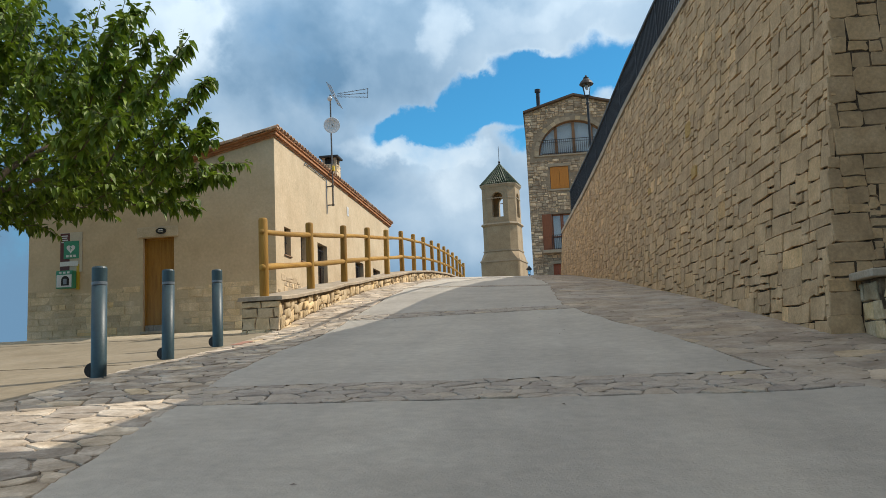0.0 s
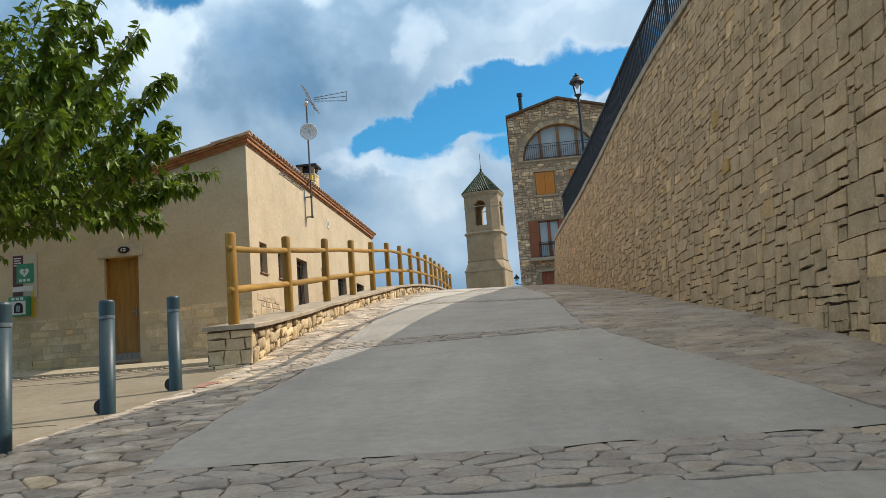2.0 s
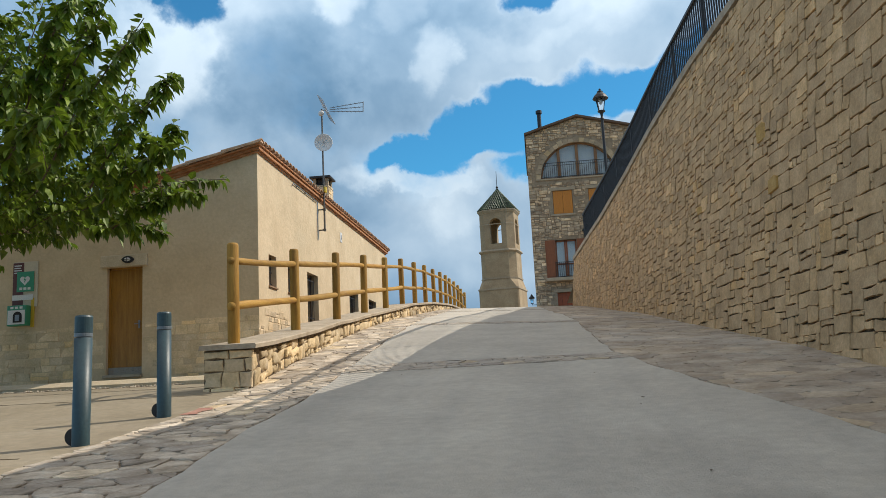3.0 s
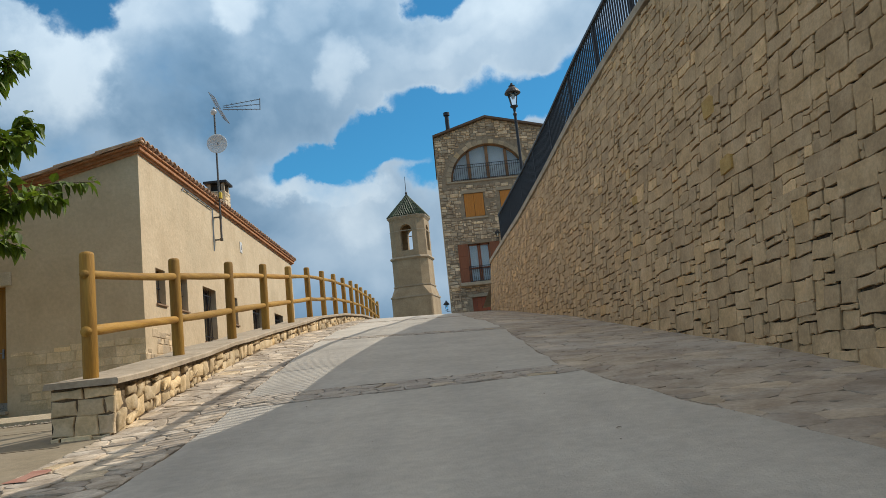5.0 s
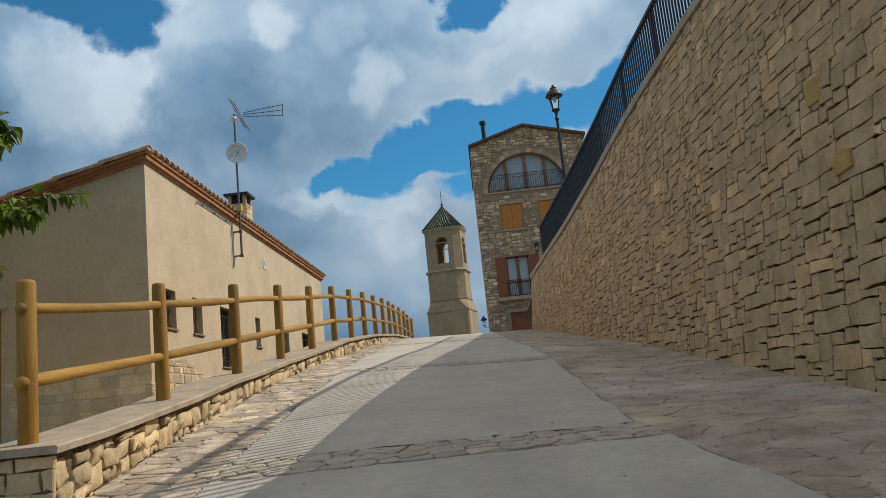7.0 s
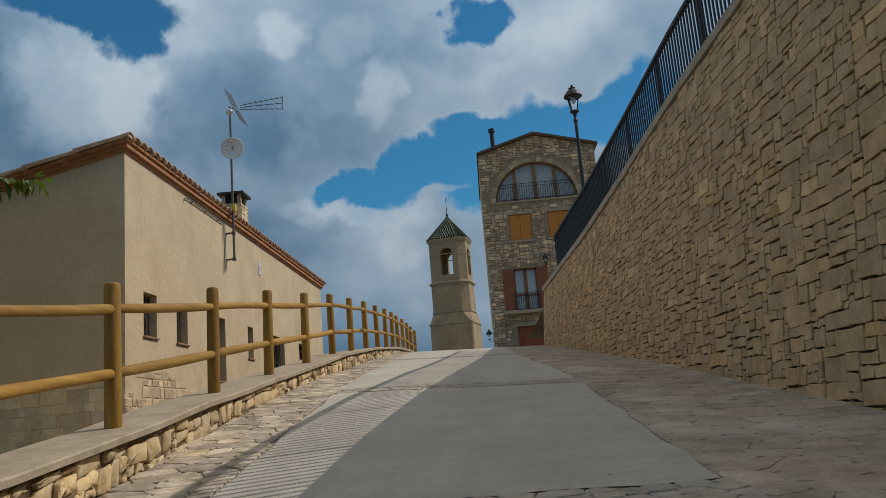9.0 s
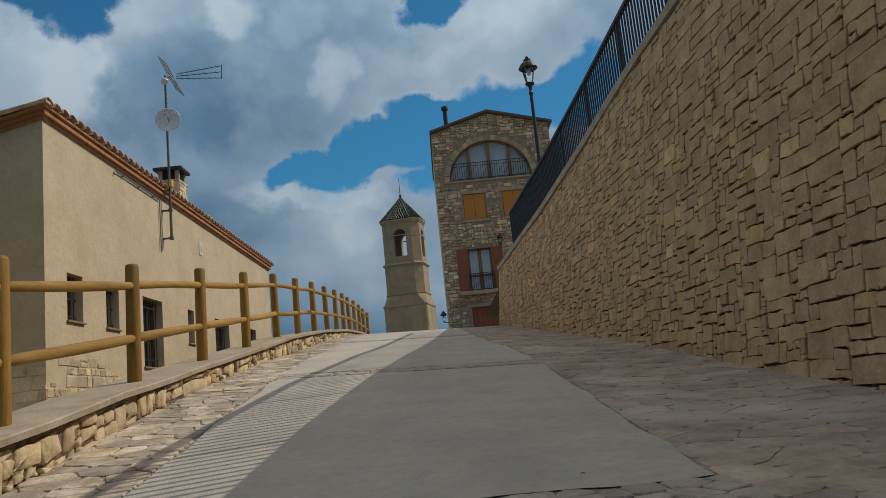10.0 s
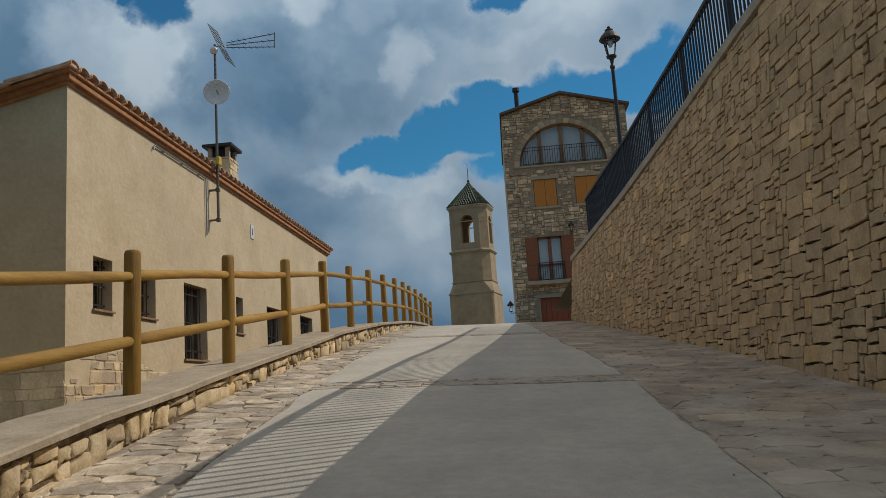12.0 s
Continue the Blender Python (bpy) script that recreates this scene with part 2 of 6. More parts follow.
M_POST = material("fence timber", [(0.23, 0.115, 0.014), (0.33, 0.18, 0.024), (0.41, 0.245, 0.05)], 3, 0.7, 0.3, 40, vary="object", vary_amount=0.12, stretch=(4, 4, 0.35))
M_RAIL = material("fence rail timber", [(0.245, 0.125, 0.016), (0.35, 0.195, 0.028), (0.43, 0.26, 0.055)], 3, 0.7, 0.3, 40, vary="object", vary_amount=0.12, stretch=(4, 0.35, 4))
M_IRON = material("black iron", [(0.014, 0.014, 0.016), (0.024, 0.024, 0.027)], 12, 0.55, 0.15, 60)
M_BOLLARD = material("bollard paint", [(0.024, 0.055, 0.070), (0.034, 0.073, 0.090)], 4, 0.45, 0.08, 60, stain=0.2, stain_col=(0.08, 0.10, 0.11))
M_BAND = material("reflective band", [(0.11, 0.145, 0.175), (0.20, 0.235, 0.265)], 20, 0.35, 0)
M_RUBBER = material("black rubber", [(0.015, 0.015, 0.015), (0.03, 0.03, 0.03)], 12, 0.7, 0.2, 40)
M_DOOR = material("door timber", [(0.25, 0.11, 0.012), (0.34, 0.16, 0.02), (0.40, 0.20, 0.03)], 3, 0.45, 0.2, 30, stretch=(5, 5, 0.5))
M_FRAMEW = material("dark frame timber", [(0.13, 0.07, 0.03), (0.20, 0.11, 0.05)], 5, 0.6, 0.2, 40, stretch=(4, 4, 0.6))
M_SHUT_O = material("orange shutter", [(0.48, 0.17, 0.013), (0.60, 0.225, 0.022)], 4, 0.5, 0.15, 30, stretch=(5, 5, 0.6))
M_FRAME_O = material("varnished frame", [(0.22, 0.10, 0.035), (0.30, 0.15, 0.055)], 4, 0.5, 0.15, 30, stretch=(5, 5, 0.6))
M_GARAGE = material("red plank paint", [(0.28, 0.06, 0.016), (0.36, 0.08, 0.02)], 4, 0.5, 0.15, 30, stretch=(5, 5, 0.6))
M_SHUT_R = material("red shutter", [(0.20, 0.06, 0.018), (0.28, 0.085, 0.024)], 4, 0.5, 0.15, 30, stretch=(5, 5, 0.6))
FAR_COLS = [(0.30, 0.20, 0.12), (0.49, 0.36, 0.235), (0.65, 0.52, 0.365)]
M_FAR = material("rubble masonry", FAR_COLS, 3, 0.9, 0.5, 14, vary="island", vary_amount=0.34)
M_FARBED = material("rubble joint", [(0.22, 0.165, 0.11), (0.37, 0.285, 0.195)], 4, 0.95, 0.4, 30)
M_DRESS = material("dressed stone", [(0.34, 0.265, 0.18), (0.44, 0.35, 0.245)], 2.5, 0.88, 0.3, 20, stain=0.2, stain_col=(0.25, 0.20, 0.15))
M_VOUSS = material("arch stone", [(0.34, 0.255, 0.165), (0.47, 0.37, 0.25)], 3, 0.88, 0.4, 20, vary="object", vary_amount=0.2)
M_TOWER = material("tower ashlar", [(0.31, 0.225, 0.135), (0.38, 0.28, 0.17), (0.44, 0.335, 0.21)], 1.2, 0.9, 0.35, 12, stain=0.3, stain_col=(0.30, 0.24, 0.17))
M_GREEN = material("green glazed tile", [(0.010, 0.028, 0.014), (0.02, 0.052, 0.022), (0.05, 0.058, 0.026)], 6, 0.55, 0.3, 20, vary="island", vary_amount=0.35)
M_LEAF = material("leaf", [(0.065, 0.115, 0.010), (0.125, 0.195, 0.014), (0.22, 0.31, 0.03)], 5, 0.5, 0.15, 30, vary="island", vary_amount=0.35)
lt = M_LEAF.node_tree
through_leaf = lt.nodes.new("ShaderNodeBsdfTranslucent")
leaf_mix = lt.nodes.new("ShaderNodeMixShader")
leaf_bsdf = lt.nodes["Principled BSDF"]
lt.links.new(leaf_bsdf.inputs["Base Color"].links[0].from_socket, through_leaf.inputs["Color"])
leaf_mix.inputs["Fac"].default_value = 0.29
lt.links.new(leaf_bsdf.outputs[0], leaf_mix.inputs[1])
lt.links.new(through_leaf.outputs[0], leaf_mix.inputs[2])
lt.links.new(leaf_mix.outputs[0], lt.nodes["Material Output"].inputs["Surface"])
M_BARK = material("bark", [(0.09, 0.065, 0.045), (0.17, 0.125, 0.085)], 8, 0.9, 0.8, 20, stretch=(3, 3, 0.7))
M_WHITE = material("white enamel", [(0.66, 0.66, 0.65), (0.74, 0.74, 0.72)], 8, 0.4, 0.05, 40)
M_GALV = material("galvanised steel", [(0.22, 0.23, 0.25), (0.33, 0.34, 0.36)], 10, 0.45, 0.1, 60, metal=0.7)
M_AERIAL = material("weathered aluminium", [(0.10, 0.09, 0.08), (0.16, 0.14, 0.12)], 10, 0.5, 0.1, 60, metal=0.4)
M_SIGN_BROWN = material("brown sign", [(0.10, 0.025, 0.02), (0.12, 0.03, 0.025)], 8, 0.4, 0)
M_SIGN_CREAM = material("cream sign", [(0.55, 0.48, 0.36), (0.6, 0.53, 0.4)], 8, 0.5, 0)
M_SIGN_GREEN = material("green sign", [(0.04, 0.26, 0.15), (0.05, 0.30, 0.17)], 8, 0.4, 0)
M_YELLOW = material("yellow sign", [(0.62, 0.42, 0.03), (0.66, 0.46, 0.04)], 8, 0.5, 0)
# near-black colour; on room sheets and chimney vent it stands in for shade
M_DARK = material("near black and painted shade", [(0.02, 0.018, 0.016), (0.035, 0.03, 0.028)], 3, 0.9, 0)
# pale cloth, lightened further for the sky reflected in the glass
M_CURTAIN = material("pale curtain and pane glare", [(0.66, 0.69, 0.70), (0.78, 0.80, 0.80)], 5, 0.9, 0.2, 20, stretch=(6, 6, 0.4))
M_LAND = material("dry land", [(0.10, 0.11, 0.05), (0.19, 0.17, 0.09), (0.26, 0.22, 0.13)], 0.02, 0.95, 0.3, 0.5)
M_HAZE_HILLS = material("hazy far hills", [(0.045, 0.085, 0.13), (0.06, 0.105, 0.155)], 0.01, 1.0, 0)
M_SILL = material("sill tile", [(0.24, 0.14, 0.08), (0.34, 0.22, 0.13)], 8, 0.8, 0.3, 40)
M_REDTILE = material("red pavement", [(0.34, 0.15, 0.11), (0.42, 0.24, 0.18)], 8, 0.8, 0.3, 50)


def glass_material(name, tint, rough=0.03):
    m = bpy.data.materials.new(name)
    m.use_nodes = True
    b = m.node_tree.nodes["Principled BSDF"]
    b.inputs["Base Color"].default_value = (*tint, 1)
    b.inputs["Roughness"].default_value = rough
    b.inputs["Transmission Weight"].default_value = 1.0
    b.inputs["IOR"].default_value = 1.45
    return m


M_GLASS = glass_material("window glass", (0.85, 0.9, 0.92))


# ---- builders ----
def thing(name, label, category, place=(0, 0, 0), group="", kind=""):
    ob = new(name)
    ob.location = place
    ob.empty_display_size = 0.2
    return tagged(ob, label, category, group, kind)


def finish(bm, name, mats, smooth_faces=False):
    me = bpy.data.meshes.new(name)
    bm.normal_update()
    bm.to_mesh(me)
    bm.free()
    for m in (mats if isinstance(mats, (list, tuple)) else [mats]):
        me.materials.append(m)
    if smooth_faces:
        me.shade_smooth()
    return me


def part(name, bm, mat, parent=None, label="", smooth_faces=False):
    ob = new(name, finish(bm, name, mat, smooth_faces))
    ob.parent = parent
    if label:
        ob["label"] = label
    return ob


def raw(name, verts, faces, mat, parent=None, label="", smooth_faces=False):
    me = bpy.data.meshes.new(name)
    me.from_pydata(verts, [], faces)
    me.materials.append(mat)
    if smooth_faces:
        me.shade_smooth()
    ob = new(name, me)
    ob.parent = parent
    if label:
        ob["label"] = label
    return ob


def box(bm, x0, x1, y0, y1, z0, z1, bevel=0.0):
    m = Matrix.Translation(((x0 + x1) / 2, (y0 + y1) / 2, (z0 + z1) / 2)) @ Matrix.Diagonal((x1 - x0, y1 - y0, z1 - z0, 1))
    made = bmesh.ops.create_cube(bm, size=1, matrix=m)["verts"]
    if bevel:
        edges = list({e for v in made for e in v.link_edges})
        bmesh.ops.bevel(bm, geom=edges, offset=bevel, segments=2, affect="EDGES", profile=0.5)
    return bm


def tube(bm, a, b, r0, r1=None, seg=12, caps=True):
    a, b = Vector(a), Vector(b)
    d = b - a
    m = Matrix.Translation((a + b) / 2) @ d.to_track_quat("Z", "Y").to_matrix().to_4x4()
    bmesh.ops.create_cone(bm, cap_ends=caps, segments=seg, radius1=r0, radius2=r0 if r1 is None else r1, depth=d.length, matrix=m)
    return bm


def lathe(bm, profile, seg=20, centre=(0, 0, 0)):
    """Turns (radius, height) pairs about the z axis."""
    rings = []
    for r, z in profile:
        rings.append([bm.verts.new((centre[0] + r * math.cos(2 * math.pi * k / seg), centre[1] + r * math.sin(2 * math.pi * k / seg), centre[2] + z)) for k in range(seg)])
    for p, q in zip(rings, rings[1:]):
        for k in range(seg):
            bm.faces.new((p[k], p[(k + 1) % seg], q[(k + 1) % seg], q[k]))
    bm.faces.new(rings[0][::-1])
    bm.faces.new(rings[-1])
    return bm


def new_bm():
    return bmesh.new()


def lerp(x, xs, ys):
    return float(np.interp(x, xs, ys))


def walling(bm, us, bottom, top, openings, thick, place):
    """A wall with openings through it. us: columns' edges; bottom, top: heights as functions of u;
    openings: (u0, u1, sill, head) with sill and head functions of u. place(u, d, z): a point d metres behind the face."""
    edges = set(us)
    for u0, u1, sill, head in openings:
        edges |= {u0, u1}
    edges = sorted(edges)

    def quad(*pts):
        bm.faces.new([bm.verts.new(place(*p)) for p in pts])

    def spans(a, b):
        mid = (a + b) / 2
        inside = sorted((o for o in openings if o[0] <= mid <= o[1]), key=lambda o: o[2](mid))
        out, low = [], bottom
        for o in inside:
            out.append((low, o[2]))
            low = o[3]
        out.append((low, top))
        return out
    for a, b in zip(edges, edges[1:]):
        for lo, hi in spans(a, b):
            quad((a, 0, lo(a)), (b, 0, lo(b)), (b, 0, hi(b)), (a, 0, hi(a)))
            quad((b, thick, lo(b)), (a, thick, lo(a)), (a, thick, hi(a)), (b, thick, hi(b)))
            quad((a, 0, hi(a)), (b, 0, hi(b)), (b, thick, hi(b)), (a, thick, hi(a)))
            quad((b, 0, lo(b)), (a, 0, lo(a)), (a, thick, lo(a)), (b, thick, lo(b)))
    for u0, u1, sill, head in openings:
        for u, flip in ((u0, False), (u1, True)):
            if head(u) - sill(u) > 0.01:
                p = [(u, 0, sill(u)), (u, thick, sill(u)), (u, thick, head(u)), (u, 0, head(u))]
                quad(*(p[::-1] if flip else p))
    for u in (edges[0], edges[-1]):
        quad((u, 0, bottom(u)), (u, thick, bottom(u)), (u, thick, top(u)), (u, 0, top(u)))
    bmesh.ops.recalc_face_normals(bm, faces=bm.faces)
    return bm


def flat(z):
    return lambda u: z


# a piece of stone: an uneven outline, chamfered front; place(u, v, out) puts it on its surface
def stone_geometry(outline, depth, chamfer, rng, place, tilt=0.05, bulge=0.0):
    cu = sum(p[0] for p in outline) / len(outline)
    cv = sum(p[1] for p in outline) / len(outline)
    n = len(outline)
    tilt_u, tilt_v = rng.uniform(-tilt, tilt), rng.uniform(-tilt, tilt)
    verts = [place(u, v, -0.02) for u, v in outline]
    for u, v in outline:
        verts.append(place(u, v, depth - chamfer * 0.8 + (u - cu) * tilt_u + (v - cv) * tilt_v))
    for u, v in outline:
        du, dv = u - cu, v - cv
        ln = math.hypot(du, dv) or 1
        k = max(0.3, 1 - chamfer / ln)
        verts.append(place(cu + du * k, cv + dv * k, depth + du * tilt_u + dv * tilt_v + rng.uniform(-0.003, 0.003)))
    faces = []
    for ring in (0, n):
        for k in range(n):
            faces.append((ring + k, ring + (k + 1) % n, ring + n + (k + 1) % n, ring + n + k))
    if bulge:
        verts.append(place(cu + rng.uniform(-0.02, 0.02), cv + rng.uniform(-0.02, 0.02), depth + bulge * rng.uniform(0.3, 1.0)))
        faces += [(2 * n + k, 2 * n + (k + 1) % n, 3 * n) for k in range(n)]
    else:
        faces.append(tuple(2 * n + k for k in range(n)))
    return verts, faces


def lay_stones(name, outlines, mat, mat_run, parent, place, depth, chamfer, seed, pick=None, run_name="stone_run", tilt=0.05, spread=(0.6, 1.35), bulge=0.0):
    """Stones as parts of their own where pick(u, v) holds (300 at most); the rest joined into one part."""
    rng = random.Random(seed)
    run_v, run_f, count = [], [], 0
    for outline in outlines:
        cu = sum(p[0] for p in outline) / len(outline)
        cv = sum(p[1] for p in outline) / len(outline)
        d = depth * rng.uniform(*spread)
        v, f = stone_geometry(outline, d, chamfer, rng, place, tilt, bulge)
        if pick is not None and pick(cu, cv) and count < 300:
            c = Vector(place(cu, cv, 0))
            ob = raw(name, [Vector(p) - c for p in v], f, mat, parent, smooth_faces=bulge > 0)
            ob.location = c
            count += 1
        else:
            o = len(run_v)
            run_v += v
            run_f += [tuple(k + o for k in face) for face in f]
    if run_v:
        ob = raw(run_name, run_v, run_f, mat_run, parent, smooth_faces=bulge > 0)
        ob["kind"] = "stuff"


def wobble(points, amount, rng):
    return [(u + rng.uniform(-amount, amount), v + rng.uniform(-amount, amount)) for u, v in points]


def coursed(u0, u1, v_low, v_high, rng, h=(0.13, 0.24), ratio=(1.0, 2.6), gap=0.012, blocked=None, slope=None, jog=0.3):
    """Outlines of roughly coursed stones between u0 and u1. v_low(u), v_high(u): the field's edges; blocked(u, v): no stone there."""
    out = []
    vmin = min(v_low(u0), v_low(u1), v_low((u0 + u1) / 2))
    vmax = max(v_high(u0), v_high(u1), v_high((u0 + u1) / 2))
    slope = slope or (lambda u: 0.0)
    v = vmin - max(slope(u0), slope(u1)) - 0.1
    while v < vmax - min(slope(u0), slope(u1)):
        ch = rng.uniform(*h)
        u = u0 + rng.uniform(-0.2, 0)
        while u < u1:
            w = ch * rng.uniform(*ratio)
            a, b = max(u, u0), min(u + w, u1)
            u += w
            if b - a < 0.05:
                continue
            pieces = [(v, v + ch)]
            if ch > 0.17 and rng.random() < jog * 0.5:
                m = v + ch * rng.uniform(0.4, 0.6)
                pieces = [(v, m), (m, v + ch)]
            for lo, hi in pieces:
                c = (a + b) / 2
                s = slope(c)
                lo2, hi2 = max(lo + s, v_low(c)), min(hi + s, v_high(c))
                if hi2 - lo2 < 0.04 or (blocked and any(blocked(x, y) for x in (a, c, b) for y in (lo2, (lo2 + hi2) / 2, hi2))):
                    continue
                k = rng.uniform(-0.02, 0.02)
                g = gap / 2
                ds = slope(b) - slope(a)
                q = [(a + g + k, lo2 + g - ds / 2), (c, lo2 + g + rng.uniform(-.01, .012)), (b - g - k * .5, lo2 + g + ds / 2), (b - g + rng.uniform(-.015, .01), (lo2 + hi2) / 2),
                     (b - g + k, hi2 - g + ds / 2), (c + rng.uniform(-.05, .05), hi2 - g + rng.uniform(-.01, .008)), (a + g - k, hi2 - g - ds / 2), (a + g + rng.uniform(-.01, .015), (lo2 + hi2) / 2)]
                out.append(wobble(q, 0.006, rng))
        v += ch
    return out


def rubble(u0, u1, floor, v1, rng, keep, gap_u=0.016, gap_v=0.016, size=lambda u: 1.0, loose=1.0):
    """Outlines of squared rubble with no through courses: each stone is set on the lowest place of those already laid.
    floor(u): where the masonry starts; size(u): how large the stones are; loose: how uneven their outlines are."""
    step = 0.03
    n = int((u1 - u0) / step)
    top = []
    while len(top) < n:                               # a stepped footing
        run = rng.randint(6, 16)
        top += [floor(u0 + (len(top) + run / 2) * step) - rng.uniform(0.0, 0.12)] * run
    top = top[:n]
    out = []
    while True:
        low = min(top)
        if low >= v1:
            break
        a = top.index(low)
        b = a
        while b < n and top[b] - low < 0.012:
            b += 1
        scale = size(u0 + a * step)
        h = scale * rng.choice((rng.uniform(0.06, 0.12), rng.uniform(0.11, 0.17), rng.uniform(0.15, 0.22), rng.uniform(0.18, 0.28)))
        w = max(3, round(min(h * rng.uniform(0.8, 3.0), 0.58 * scale) / step))
        if b - a <= w + 3:
            w = b - a
        elif rng.random() < 0.5:
            a = b - w
        for k in (a - 1, a + w):                      # meet a neighbour's top where it is near
            if 0 <= k < n and abs(top[k] - low - h) < 0.055 * scale and top[k] - low > 0.06:
                h = top[k] - low
        if w < 3:
            h = min(h, 0.08)
        for k in range(a, a + w):
            top[k] = low + h
        fit = keep(u0 + a * step, u0 + (a + w) * step, low, low + h)
        if fit is None:
            continue
        x0, x1, z0, z1 = fit
        if x1 - x0 < 0.05 or z1 - z0 < 0.04:
            continue
        g, q = gap_u * rng.uniform(0.2, 0.8), gap_v * rng.uniform(0.2, 0.9)
        x0, x1, z0, z1 = x0 + g, x1 - g, z0 + q * 0.5, z1 - q
        m = min(x1 - x0, z1 - z0) * 0.08 * loose
        lean = rng.uniform(-0.5, 0.5) * m * loose
        pts = []
        for cx, cz, sx, sz in ((x0, z0, 1, 1), (x1, z0, -1, 1), (x1, z1, -1, -1), (x0, z1, 1, -1)):
            k0, k1 = rng.uniform(0.3, 1.7) * m, rng.uniform(0.3, 1.7) * m
            pair = [(cx, cz + sz * k0), (cx + sx * k1, cz)]
            pts += pair if sx == sz else pair[::-1]
        pts.insert(6, ((x0 + x1) / 2 + rng.uniform(-0.2, 0.2) * (x1 - x0), z1))
        pts.insert(2, ((x0 + x1) / 2 + rng.uniform(-0.2, 0.2) * (x1 - x0), z0))
        j = 0.016 * loose
        out.append([(x + (lean if z > (z0 + z1) / 2 else -lean) + rng.uniform(-j, j), z + rng.uniform(-j, j) * 0.8) for x, z in pts])
    return out


def rough_edges(poly, rng, amount=0.02):
    """Breaks each long edge of an outline once, so that stones do not look cut with a ruler."""
    out = []
    for (x0, y0), (x1, y1) in zip(poly, poly[1:] + poly[:1]):
        out.append((x0, y0))
        ln = math.hypot(x1 - x0, y1 - y0)
        if ln > 0.1:
            k = rng.uniform(0.35, 0.65)
            d = rng.uniform(-amount, amount * 0.4)
            out.append((x0 + (x1 - x0) * k - (y1 - y0) / ln * -d, y0 + (y1 - y0) * k - (x1 - x0) / ln * d))
    return out


def worn(poly, rng):
    """Breaks off the sharp corners of an outline."""
    out = []
    for k, (x, y) in enumerate(poly):
        (ax, ay), (bx, by) = poly[k - 1], poly[(k + 1) % len(poly)]
        la, lb = math.hypot(ax - x, ay - y), math.hypot(bx - x, by - y)
        if min(la, lb) < 0.05:
            out.append((x, y))
            continue
        c = rng.uniform(0.08, 0.3)
        out += [(x + (ax - x) * c, y + (ay - y) * c), (x + (bx - x) * c, y + (by - y) * c)]
    return out


def clip_poly(poly, nx, ny, c):
    """Keeps the part of a polygon where nx * x + ny * y <= c."""
    out = []
    for (x0, y0), (x1, y1) in zip(poly, poly[1:] + poly[:1]):
        d0, d1 = nx * x0 + ny * y0 - c, nx * x1 + ny * y1 - c
        if d0 <= 0:
            out.append((x0, y0))
        if (d0 < 0) != (d1 < 0):
            k = d0 / (d0 - d1)
            out.append((x0 + k * (x1 - x0), y0 + k * (y1 - y0)))
    return out


def crazy(x0, x1, y0, y1, sx, sy, gap, rng, keep, clip=None, jit=0.36):
    """Outlines of irregular flat stones: cells round scattered centres, drawn apart by the joint."""
    nx, ny = max(1, round((x1 - x0) / sx)), max(1, round((y1 - y0) / sy))
    sx, sy = (x1 - x0) / nx, (y1 - y0) / ny
    pts = {}
    for i in range(-1, nx + 1):
        for j in range(-1, ny + 1):
            pts[i, j] = (x0 + (i + 0.5 + 0.25 * (j % 2) + rng.uniform(-jit, jit)) * sx, y0 + (j + 0.5 + rng.uniform(-jit, jit)) * sy)
    out = []
    for i in range(nx):
        for j in range(ny):
            px, py = pts[i, j]
            if not keep(px, py):
                continue
            poly = [(px - 2 * sx, py - 2 * sy), (px + 2 * sx, py - 2 * sy), (px + 2 * sx, py + 2 * sy), (px - 2 * sx, py + 2 * sy)]
            for di in (-2, -1, 0, 1, 2):
                for dj in (-2, -1, 0, 1, 2):
                    q = pts.get((i + di, j + dj))
                    if q is None or (di == 0 and dj == 0):
                        continue
                    ax, ay = (q[0] - px) / sx, (q[1] - py) / sy
                    vx, vy = ax / sx, ay / sy
                    ln = math.hypot(vx, vy)
                    mx, my = (px + q[0]) / 2, (py + q[1]) / 2
                    poly = clip_poly(poly, vx / ln, vy / ln, (vx * mx + vy * my) / ln - gap * rng.uniform(0.35, 0.7))
            poly = clip(poly, px, py) if clip else poly
            if len(poly) >= 3 and max(p[0] for p in poly) - min(p[0] for p in poly) > 0.05 and max(p[1] for p in poly) - min(p[1] for p in poly) > 0.04:
                out.append(rough_edges(wobble(worn(poly, rng), 0.006, rng), rng, 0.014))
    return out


# ---- ground ----
G_Y = [-16, -3, -1.2, 6.6, 9.4, 10.6, 12.1, 15.3, 16.7, 19.5, 21, 24.7, 28, 31, 34, 38, 90]
G_Z = [-2.2, -0.27, 0.0, 1.2, 1.60, 1.78, 1.96, 2.36, 2.54, 2.90, 3.04, 3.45, 3.80, 4.08, 4.25, 4.30, 4.30]
T_Y = [-16, -1.2, 2.0, 5.3, 6.9, 8.3, 9.9, 11.5, 13.8, 16.0, 30.0, 38.0]
T_Z = [0.5, 0.30, 0.23, 0.12, 0.02, -0.04, -0.06, 0.04, 0.14, 0.19, 0.18, 0.15]
XL_Y = [-16, 0, 2.7, 5.2, 7.4, 12, 16, 25, 40]
XL_X = [-1.1, -1.5, -1.88, -2.22, -2.45, -2.5, -2.6, -2.8, -2.8]
XR_Y = [-16, 3.0, 4.25, 5.04, 6.8, 9.2, 11.0, 12.6, 16.8, 24.7, 40]
XR_X = [4.4, 3.0, 2.37, 1.95, 1.57, 1.0, 0.62, 0.55, 0.48, 0.0, -0.5]
EDGE = -3.42                                         # where ramp and terrace meet


